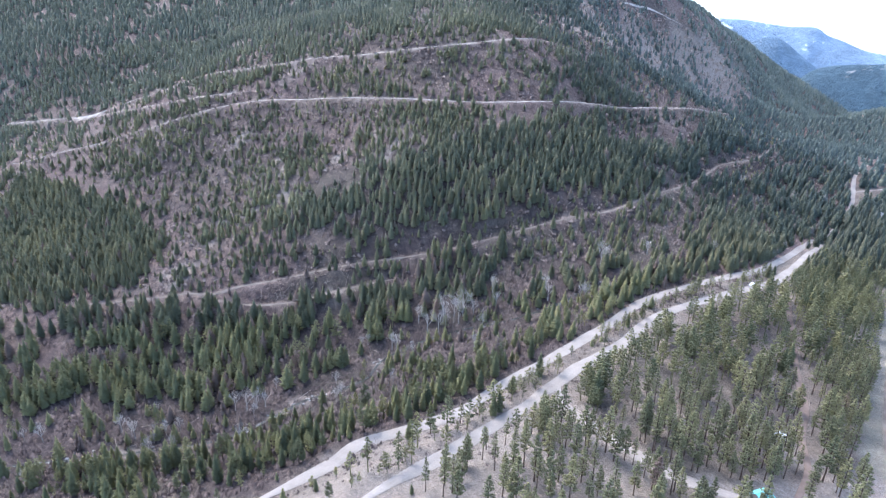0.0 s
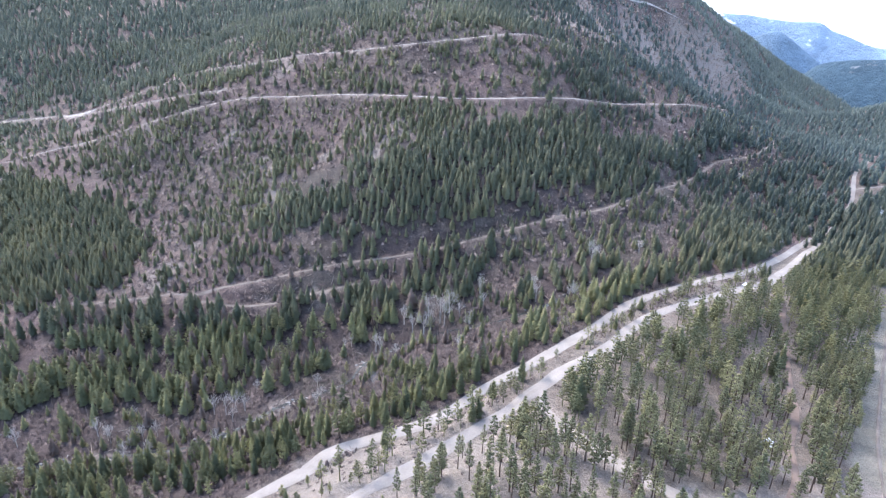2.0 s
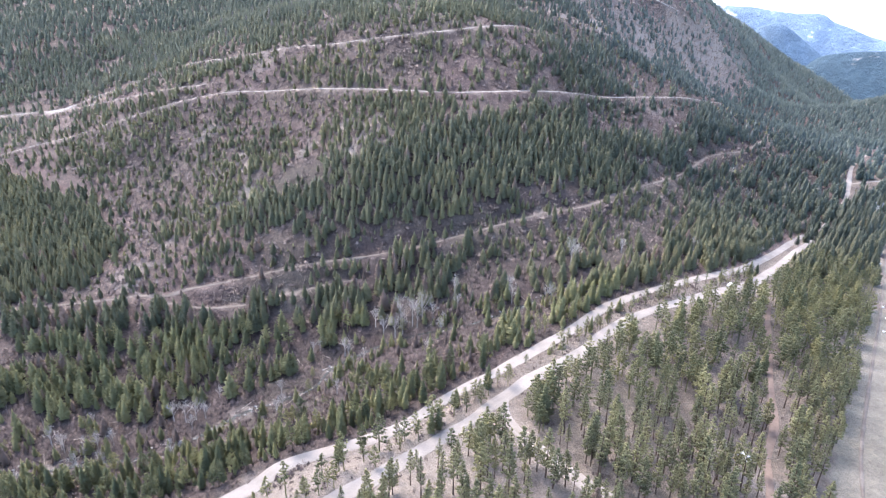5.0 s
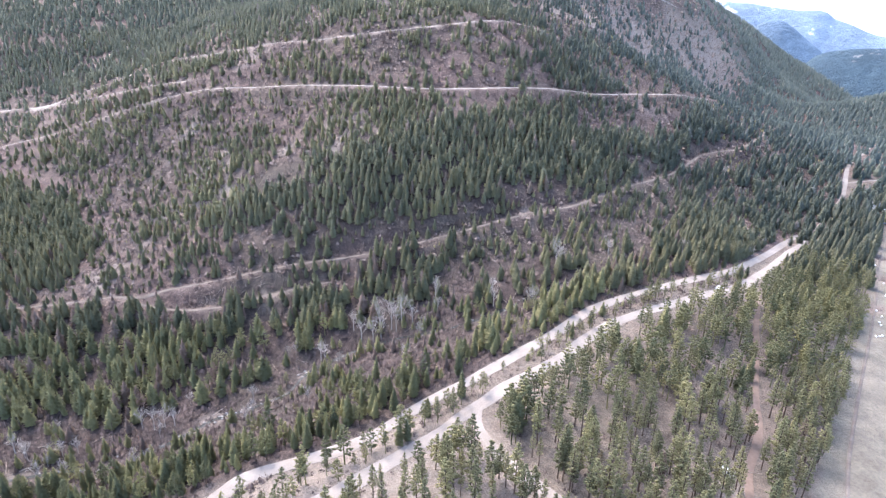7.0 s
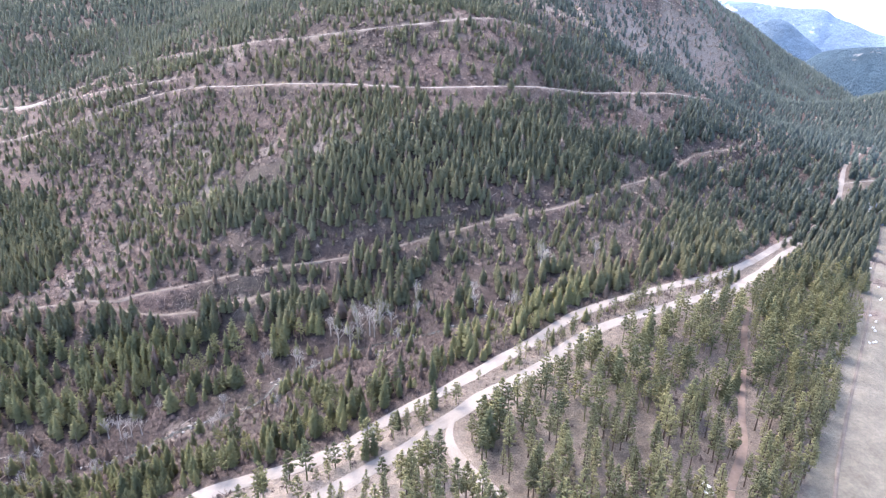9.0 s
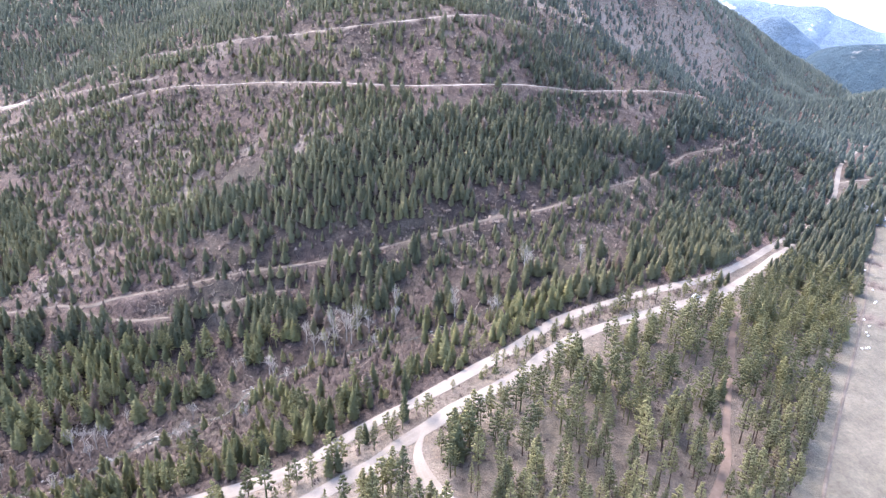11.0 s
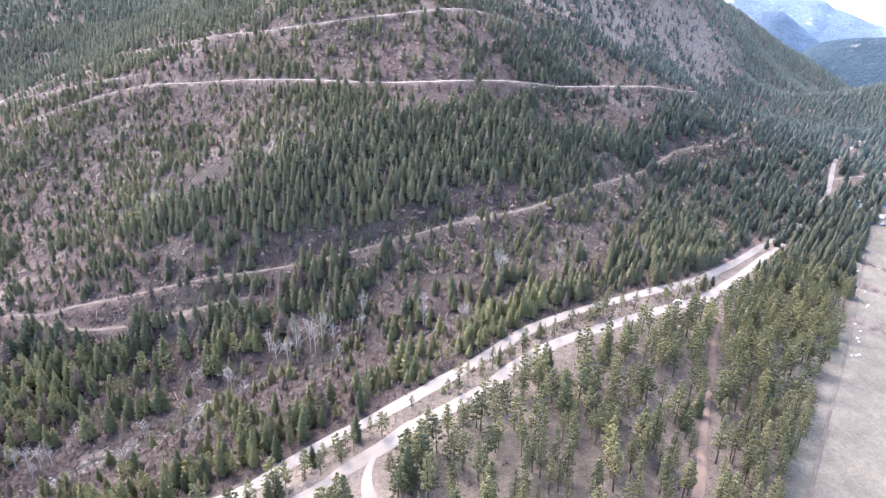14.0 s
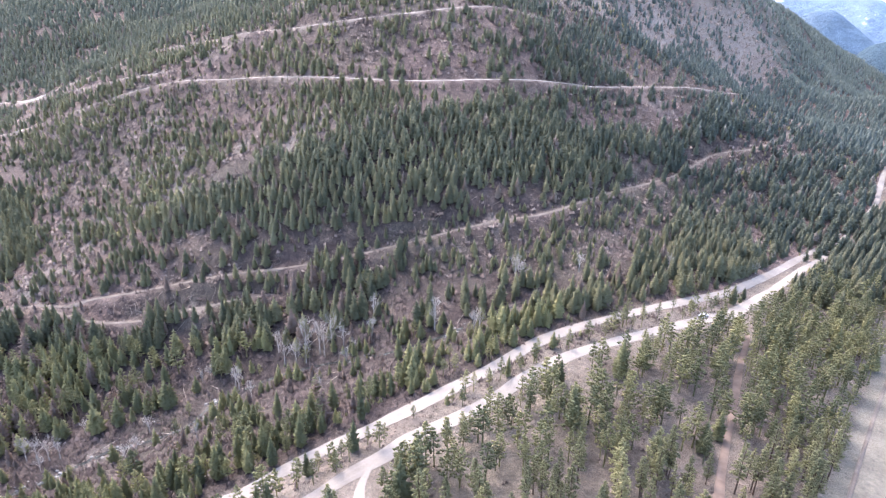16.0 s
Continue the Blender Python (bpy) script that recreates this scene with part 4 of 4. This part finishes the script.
# leafless brush
def twig_bush(rng, n, mounds):
    V, F = [], []
    for k in range(n):
        a, e = rng.uniform(0, 6.283), rng.uniform(0.15, 1.45)
        r, wd = rng.uniform(0.7, 1.15), rng.uniform(0.025, 0.055)
        c, s = math.cos(a), math.sin(a)
        q = rng.uniform(0.05, 0.4)
        b = len(V)
        V += [(q * c - wd * s, q * s + wd * c, -0.1), (q * c + wd * s, q * s - wd * c, -0.05), (r * math.cos(e) * c, r * math.cos(e) * s, 1.05 * r * math.sin(e))]
        F += [(b, b + 1, b + 2)]
    for k in range(mounds):
        a, q, r = rng.uniform(0, 6.283), rng.uniform(0.1, 0.75), rng.uniform(0.22, 0.45)
        x, y = q * math.cos(a), q * math.sin(a)
        b = len(V)
        V += [(x + rng.uniform(-0.15, 0.15), y + rng.uniform(-0.15, 0.15), r * rng.uniform(1.0, 1.8))]
        V += [(x + r * rng.uniform(0.7, 1.3) * math.cos(a + t), y + r * rng.uniform(0.7, 1.3) * math.sin(a + t), -0.08) for t in (0, 2.09, 4.19)]
        F += [(b, b + 1, b + 2), (b, b + 2, b + 3), (b, b + 3, b + 1)]
    return np.array(V), np.array(F)


BUSHES = [twig_bush(SHAPE, 7, 3) for k in range(4)]
x, y = scatter(1.9, -360, 320, 125, 560, RT)
dc = off_line(x, y, creek_line)[0]
amount = np.maximum(0.9 * (1 - step01(dc, 25, 75)), 0.5 * step01(height(x, y), 0, 18) * (0.35 + 0.65 * step01(value_noise(x, y, 40), 0.3, 0.6)))
amount = np.where(inside(x, y, STAND_VALLEY), 0.45, amount)
amount = np.where((y < 300) & (x < 160), np.maximum(amount, 0.5), amount)
amount = np.where(inside(x, y, OPEN_SLOPE) | inside(x, y, OPEN_TOP) | inside(x, y, OPEN_BASE) | inside(x, y, OPEN_STREAM), 0.7, amount)
amount = np.where(inside(x, y, WOOD), 0.3 * step01(value_noise(x + 20, y, 18), 0.3, 0.7), amount)
keep = (RT.random(len(x)) < amount) & clear_of_ways(x, y, 0.6)
x, y = x[keep], y[keep]
many("brush", BUSHES, x, y, RT.uniform(0.8, 2.2, len(x)) * np.where(inside(x, y, WOOD) | inside(x, y, MEDIAN) | (y < 150 + 0.62 * x), 0.5, 1.0), RT.random(len(x)) * np.where(y < 262, 0.55, 1.0), M_TWIGS, "leafless greyish brown brush along creek and hillside", "brush", rng=RT)

x, y = scatter(5.5, 60, 620, 540, 1150, RT)
keep = (RT.random(len(x)) < np.where(inside(x, y, OPEN_BACK), 0.9, 0.25)) & (y < 560 + 1.1 * x)
x, y = x[keep], y[keep]
# tint held at the pale end, haze painted into the twigs
many("far_brush", BUSHES, x, y, RT.uniform(2.2, 4.0, len(x)), RT.uniform(0.85, 1.0, len(x)), M_TWIGS, "leafless brush on the far open slope, paled with haze tone", "brush", rng=RT)

# dead wood: pale sticks and slash lying on the cleared ground, grey snags still standing
def lying(name, x, y, length, thick, mat, label, rng):
    """Sticks lying on the ground, each a three-sided prism from one end to the other."""
    a = rng.uniform(0, 6.283, len(x))
    ex, ey = x + np.cos(a) * length, y + np.sin(a) * length
    p, q = np.stack([x, y, height(x, y) + thick + rng.uniform(0, 0.3, len(x))], -1), np.stack([ex, ey, height(ex, ey) + thick + rng.uniform(0, 0.3, len(x))], -1)
    side = np.stack([-np.sin(a), np.cos(a), 0 * a], -1) * thick[:, None]
    up = np.stack([0 * a, 0 * a, thick * 1.6], -1)
    v = np.stack([p - side, p + side, p + up, q - 0.6 * side, q + 0.6 * side, q + 0.6 * up], 1).reshape(-1, 3)
    f = np.array([(0, 1, 4), (0, 4, 3), (1, 2, 5), (1, 5, 4), (2, 0, 3), (2, 3, 5), (0, 2, 1), (3, 4, 5)])
    ob = new(name, mesh_from(name, v, (f[None] + 6 * np.arange(len(x))[:, None, None]).reshape(-1, 3), mat))
    return tagged(ob, label, "dead wood", kind="stuff")


RD = np.random.default_rng(91)
SLASH = SCARS[1:7] + [(222, 395, 12), (150, 338, 10), (164, 350, 10), (271, 463, 12), (304, 508, 12), (-140, 301, 10), (-134, 278, 12), (60, 280, 9), (95, 295, 9), (-24, 343, 12), (-98, 346, 10), (-48, 258, 10), (-80, 258, 10)]
sx = np.concatenate([a + RD.normal(0, r * 0.75, 60) for a, b, r in SLASH] + [RD.uniform(-200, 140, 700)])
sy = np.concatenate([b + RD.normal(0, r * 0.6, 60) for a, b, r in SLASH] + [RD.uniform(266, 430, 700)])
keep = clear_of_ways(sx, sy, 3.5)
sx, sy = sx[keep], sy[keep]
lying("slash", sx, sy, RD.uniform(1.2, 4.5, len(sx)), RD.uniform(0.04, 0.1, len(sx)), M_WOOD, "pale dead branches and slash on cleared slopes", RD)
sx, sy = scatter(6.5, -190, 320, 175, 720, RD)
keep = (RD.random(len(sx)) < 0.09 + 0.25 * ((sx > 80) & (sy > 440)) + 0.12 * inside(sx, sy, OPEN_STREAM)) & clear_of_ways(sx, sy, 2.0) & ~inside(sx, sy, WOOD) & (sx > -0.84 * sy)
sx, sy = sx[keep], sy[keep]
SNAGS = []
for k in range(3):
    v, f = stem(1.0, 0.02, 0.006, 4, 3, (0.04, 0.03), -0.04)
    for b in range(9):
        h, a = SHAPE.uniform(0.3, 0.9), SHAPE.uniform(0, 6.283)
        c, d, r = math.cos(a), math.sin(a), SHAPE.uniform(0.06, 0.16) * (1.25 - h)
        v, f = joined((v, f), (np.array([(0, 0, h), (0, 0, h + 0.02), (c * r, d * r, h + 0.04)]), np.array([(0, 1, 2)])))
    SNAGS.append((v, f))
many("snags", SNAGS, sx, sy, RD.uniform(4, 8, len(sx)), RD.uniform(0.7, 1.0, len(sx)), M_TWIGS, "grey dead standing trunks scattered among the conifers", "dead wood", rng=RD)

# ---- far mountains ----


def range_of(name, outline, depth, base, mat, label, seed, jag):
    """A mountain with a wandering crest from (x, y, height) to the next, its flanks falling to either side."""
    p = np.array(outline, float)
    crest = cubic(np.arange(len(p)), p.T, np.linspace(0, len(p) - 1, 160)).T
    f = np.linspace(-1, 1, 61)
    away = np.array((0.62, 0.78))
    xx = crest[:, None, 0] + f[None] * depth * away[0]
    yy = crest[:, None, 1] + f[None] * depth * away[1]
    rib = np.abs(value_noise(xx * 0.8 - yy * 0.6 + seed, (xx * 0.6 + yy * 0.8) * 0.35, 130) - 0.5) * 2
    rough = -0.22 * jag * (1 - rib) ** 3 * np.abs(f[None]) ** 0.5 + jag * (value_noise(xx + seed, yy, 420) - 0.5) + 0.5 * jag * (value_noise(xx, yy + seed, 170) - 0.5) + 0.22 * jag * (value_noise(xx + seed, yy + seed, 70) - 0.5)
    zz = base + (crest[:, None, 2] - base) * (1 - np.abs(f[None]) ** 1.3) + rough * (1 - 0.4 * np.abs(f[None]))
    ob = new(name, mesh_from(name, np.stack([xx, yy, zz], -1).reshape(-1, 3), sheet(61, 160), mat, None, True))
    return tagged(ob, label, "mountain", kind="structure")


# blue aerial haze is painted into these three base colours
M_FAR = material("hazed_snowy_slopes", far_nodes((0.17, 0.225, 0.29), (0.8, 0.82, 0.85), 700.0))
M_NEAR = material("hazed_wooded_slopes", far_nodes((0.112, 0.158, 0.205), (0.35, 0.4, 0.45), 2000.0))
M_RIDGE = material("hazed_pine_ridge", far_nodes((0.045, 0.074, 0.095), (0.3, 0.29, 0.28), 610.0))
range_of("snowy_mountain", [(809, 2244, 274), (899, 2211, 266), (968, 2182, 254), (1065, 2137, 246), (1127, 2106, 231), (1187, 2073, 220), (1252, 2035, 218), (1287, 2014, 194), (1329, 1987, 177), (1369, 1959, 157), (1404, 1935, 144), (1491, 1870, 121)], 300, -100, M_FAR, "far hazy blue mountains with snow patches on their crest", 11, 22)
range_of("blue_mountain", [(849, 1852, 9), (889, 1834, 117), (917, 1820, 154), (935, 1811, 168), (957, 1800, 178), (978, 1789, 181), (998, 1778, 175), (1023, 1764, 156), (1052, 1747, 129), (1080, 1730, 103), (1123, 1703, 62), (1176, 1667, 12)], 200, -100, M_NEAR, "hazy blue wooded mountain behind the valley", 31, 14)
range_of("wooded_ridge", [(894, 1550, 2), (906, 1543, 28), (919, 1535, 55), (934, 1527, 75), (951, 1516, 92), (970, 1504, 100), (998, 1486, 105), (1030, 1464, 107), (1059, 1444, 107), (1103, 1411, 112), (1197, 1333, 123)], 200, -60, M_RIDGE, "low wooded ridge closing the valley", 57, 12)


# ---- built and loose things ----


def box(bm, x0, x1, y0, y1, z0, z1, bevel=0.0):
    r = bmesh.ops.create_cube(bm, size=1.0, matrix=Matrix.Translation(((x0 + x1) / 2, (y0 + y1) / 2, (z0 + z1) / 2)) @ Matrix.Diagonal((x1 - x0, y1 - y0, z1 - z0, 1)))
    if bevel:
        edges = list({e for v in r["verts"] for e in v.link_edges})
        bmesh.ops.bevel(bm, geom=edges, offset=bevel, segments=2, affect="EDGES", profile=0.6)
    return r["verts"]


def solid(name, bm, mat, parent=None, label=""):
    me = bpy.data.meshes.new(name)
    bmesh.ops.recalc_face_normals(bm, faces=bm.faces)
    bm.to_mesh(me)
    bm.free()
    me.materials.append(mat)
    ob = new(name, me)
    ob.parent = parent
    return tagged(ob, label)


def paint(name, col, rough=0.4, wear=0.12):
    lo = tuple(v * (1 - wear) for v in col)
    return material(name, plain_nodes(lo, col, 1.2, 0.1, 0.01), rough)


M_WHITE = paint("white_paint", (0.78, 0.78, 0.76))
M_GREY = paint("grey_paint", (0.3, 0.32, 0.34))
M_BLUE = paint("blue_paint", (0.13, 0.17, 0.24))
M_TEAL = paint("teal_metal", (0.17, 0.46, 0.44), 0.5)
M_DARK = paint("dark_glass", (0.02, 0.022, 0.025), 0.12)
M_TYRE = paint("tyre_rubber", (0.03, 0.03, 0.03), 0.9)
M_ROOF = material("pale_roof_metal", plain_nodes((0.24, 0.26, 0.28), (0.36, 0.38, 0.4), 0.6), 0.5)
M_WRAP = paint("white_wrap", (0.82, 0.82, 0.8), 0.35)


def car(colour, long_, tall, label, boxy=False):
    t = new("parked_car")
    h = long_ / 2
    bm = bmesh.new()
    box(bm, -h, h, -0.88, 0.88, 0.35, 0.95, 0.12)
    solid("body", bm, colour, t)
    bm = bmesh.new()
    top = box(bm, -h * (0.95 if boxy else 0.62), h * (0.6 if boxy else 0.42), -0.8, 0.8, 0.93, tall)
    for v in top:
        if v.co.z > 1.0:
            v.co.x *= 0.92 if boxy else 0.72
            v.co.y *= 0.88
    bmesh.ops.bevel(bm, geom=list(bm.edges), offset=0.06, segments=2, affect="EDGES")
    solid("cabin", bm, colour, t)
    for side in (-1, 1):
        bm = bmesh.new()
        box(bm, -h * 0.5, h * 0.36, side * 0.79 - 0.02, side * 0.79 + 0.02, 1.02, tall - 0.14, 0.015)
        solid("side_window", bm, M_DARK, t)
    bm = bmesh.new()
    ws = box(bm, h * 0.36, h * 0.46 + (0.18 * h if boxy else 0), -0.68, 0.68, 1.0, tall - 0.12)
    for v in ws:
        if v.co.z > 1.1:
            v.co.x -= 0.08 * h
    solid("windscreen", bm, M_DARK, t)
    for sx in (-0.62, 0.62):
        for sy in (-0.84, 0.84):
            bm = bmesh.new()
            bmesh.ops.create_cone(bm, cap_ends=True, segments=14, radius1=0.34, radius2=0.34, depth=0.22, matrix=Matrix.Translation((sx * h, sy, 0.34)) @ Matrix.Rotation(radians(90), 4, "X"))
            bmesh.ops.bevel(bm, geom=[e for e in bm.edges if len(e.link_faces) == 2 and any(len(f.verts) > 4 for f in e.link_faces)], offset=0.04, segments=1, affect="EDGES")
            wheel = solid("wheel", bm, M_TYRE, t)
            bm = bmesh.new()
            bmesh.ops.create_cone(bm, cap_ends=True, segments=10, radius1=0.2, radius2=0.17, depth=0.25, matrix=Matrix.Translation((sx * h, sy, 0.34)) @ Matrix.Rotation(radians(90), 4, "X"))
            solid("rim", bm, M_GREY, wheel)
    return tagged(t, label, "car")


def stand(ob, x, y, turn, lift=0.0):
    ob.matrix_world = Matrix.Translation((x, y, float(height(x, y)) + lift)) @ Matrix.Rotation(radians(turn), 4, "Z")
    return ob


stand(car(M_WHITE, 3.7, 1.8, "small white van parked beside the forest lane", True), 102.8, 139.2, -70, 0.05)
stand(car(M_WHITE, 3.7, 1.5, "white car at the edge of the gravel road"), 145.0, 239.6, 35, 0.14)
stand(car(M_BLUE, 4.5, 1.5, "dark blue car parked beside the field"), 306.0, 362.5, 20, 0.05)
stand(car(M_GREY, 4.5, 1.5, "grey car parked beside the field"), 309.5, 359.5, 25, 0.05)
stand(car(M_WHITE, 4.7, 1.6, "white car parked beside the field"), 303.5, 366.5, 15, 0.05)
stand(car(M_BLUE, 4.4, 1.5, "blue car parked in a row beside the field"), 311.5, 367.5, 70, 0.05)
stand(car(M_WHITE, 4.6, 1.7, "white car parked in a row beside the field"), 314.5, 368.6, 74, 0.05)
stand(car(M_GREY, 4.5, 1.5, "grey car parked in a row beside the field"), 317.5, 369.8, 72, 0.05)
stand(car(M_WHITE, 5.6, 2.4, "white camper trailer parked near the houses", True), 316.0, 377.5, 15, 0.05)
stand(car(M_WHITE, 6.0, 2.5, "white camper van parked under conifers", True), 315.0, 392.0, 60, 0.05)


def house(wide, deep, eaves, rise, wall_mat, roof_mat, label, name="house", openings=True):
    t = new(name)
    a, b = wide / 2, deep / 2
    bm = bmesh.new()
    box(bm, -a, a, -b, b, -0.5, eaves)
    ends = [bm.verts.new((s * a, y, eaves)) for s in (-1, 1) for y in (-b, b)] + [bm.verts.new((s * a, 0, eaves + rise)) for s in (-1, 1)]
    for tri in ((0, 1, 4), (2, 3, 5)):
        bm.faces.new([ends[k] for k in tri])
    solid("wall", bm, wall_mat, t)
    o = 0.4
    for s in (-1, 1):
        bm = bmesh.new()
        k = rise / b
        low, high = eaves - o * k + 0.06, eaves + rise + 0.06
        pts = [(-a - o, s * (b + o), low), (a + o, s * (b + o), low), (a + o, 0, high), (-a - o, 0, high)]
        v = [bm.verts.new(q) for q in pts] + [bm.verts.new((x, y, z + 0.16)) for x, y, z in pts]
        for f in ((0, 1, 2, 3), (4, 5, 6, 7), (0, 1, 5, 4), (1, 2, 6, 5), (2, 3, 7, 6), (3, 0, 4, 7)):
            bm.faces.new([v[i] for i in f])
        solid("roof_slope", bm, roof_mat, t)
    if openings:
        for x in (-a * 0.55, a * 0.55):
            bm = bmesh.new()
            box(bm, x - 0.65, x + 0.65, -b - 0.06, -b + 0.02, 1.0, 2.1, 0.02)
            w = solid("window", bm, M_WHITE, t)
            bm = bmesh.new()
            box(bm, x - 0.55, x + 0.55, -b - 0.08, -b - 0.04, 1.1, 2.0)
            solid("pane", bm, M_DARK, w)
        bm = bmesh.new()
        box(bm, -0.5, 0.5, -b - 0.07, -b + 0.02, 0.0, 2.05, 0.02)
        solid("door", bm, M_WOOD, t)
    return tagged(t, label, "house" if name == "house" else "shed")


stand(house(9, 6.5, 2.7, 1.8, M_WHITE, M_ROOF, "white house with a pale metal roof among conifers"), 310, 382, 30)
stand(house(8, 6, 2.6, 1.5, M_WOOD, M_BLUE, "wooden house with a dark blue roof beside the field"), 322, 376, 20)
stand(house(3.8, 3.0, 2.2, 0.8, M_WOOD, M_TEAL, "small wooden shed with a teal metal roof", "shed", False), 81.5, 111.6, 20)


# pale wrapped bales on the field
def bale():
    bm = bmesh.new()
    bmesh.ops.create_cone(bm, cap_ends=True, segments=16, radius1=0.38, radius2=0.38, depth=0.8, matrix=Matrix.Translation((0, 0, 0.36)) @ Matrix.Rotation(radians(90), 4, "X"))
    rims = [e for e in bm.edges if any(len(f.verts) > 4 for f in e.link_faces)]
    bmesh.ops.bevel(bm, geom=rims, offset=0.12, segments=3, affect="EDGES")
    for v in bm.verts:
        v.co.z = max(v.co.z, 0.02) * 0.97
    return solid("wrapped_bale", bm, M_WRAP)


BALES = [(204, 225), (206, 225.6), (207.6, 226.4), (214, 236), (215, 238.5), (220, 244), (222, 250), (236, 264), (237.6, 265.5), (245, 278), (257, 301)]
first = bale()
tagged(first, "white plastic-wrapped bale lying on the dry field", "bale", "bales on the field")
for k, (bx, by) in enumerate(BALES):
    m = Matrix.Translation((bx, by, float(height(bx, by)))) @ Matrix.Rotation(k * 1.7, 4, "Z")
    if k:
        copy_thing(first, m)
    else:
        first.matrix_world = m

# fallen logs by the creek and on the cleared slopes
RL = random.Random(3)
LOGS = []
for k in range(4):
    v, f = stem(RL.uniform(5, 10), 0.16, 0.07, 7, 4, (RL.uniform(-0.4, 0.4), 0.0), 0.0)
    LOGS.append(mesh_from("fallen_log", v, f, M_WOOD, None, True))
spots = [(RL.choice([(-90, 178), (-60, 188), (-40, 196), (-20, 212), (20, 226), (50, 230), (-110, 174), (-24, 343), (-98, 340), (-120, 305), (-134, 285), (253, 500)])) for k in range(70)]
for k, (px, py) in enumerate(spots):
    lx, ly = px + RL.gauss(0, 9), py + RL.gauss(0, 6)
    if bool(clear_of_ways(np.array([lx]), np.array([ly]), 3.0)[0]):
        a = RL.uniform(0, 6.28)
        far_end = (lx + 7 * math.cos(a), ly + 7 * math.sin(a))
        h0, h1 = float(height(lx, ly)), float(height(*far_end))
        log = new("fallen_log", LOGS[k % 4])
        log.matrix_world = Matrix.Translation((lx, ly, h0 + 0.14)) @ (Vector((7 * math.cos(a), 7 * math.sin(a), h1 - h0)).to_track_quat("Z", "Y").to_matrix().to_4x4())
        tagged(log, "weathered fallen log lying on brushy ground", "log", "fallen logs")
log = new("barrier_log", LOGS[0])
log.matrix_world = Matrix.Translation((106.7, 140.6, float(height(106.7, 140.6)) + 0.3)) @ Matrix.Rotation(radians(90), 4, "Y") @ Matrix.Rotation(radians(8), 4, "X")
tagged(log, "weathered log laid across the forest lane", "log")

# more leafless small trees on the creek flat
SMALL = []
for k in range(4):
    t = new("bare_tree")
    part("trunk", stem(6.0, 0.1, 0.03, 5, 3), M_PALEBARK, t)
    part("crown", bare_crown(60 + k, 7.0), M_PALEBARK, t)
    SMALL.append(tagged(t, "small leafless grey tree in creekside brush", "bare tree", "bare trees by the creek"))
for k in range(46):
    if k < 4:
        bx, by = -70 + 30 * k, 186 + 12 * k
    else:
        i = RL.randrange(len(creek_line) - 30)
        bx, by = creek_line[i][0] + RL.gauss(0, 14), max(152, creek_line[i][1] + RL.gauss(2, 10))
    if k >= 4 and not bool(clear_of_ways(np.array([bx]), np.array([by]), 2.0)[0]):
        continue
    m = Matrix.Translation((bx, by, float(height(bx, by)))) @ Matrix.Rotation(RL.uniform(0, 6.28), 4, "Z")
    g = RL.uniform(0.7, 1.3)
    if k < 4:
        SMALL[k].matrix_world = m
    else:
        copy_thing(SMALL[k % 4], m).scale = (g, g, g)
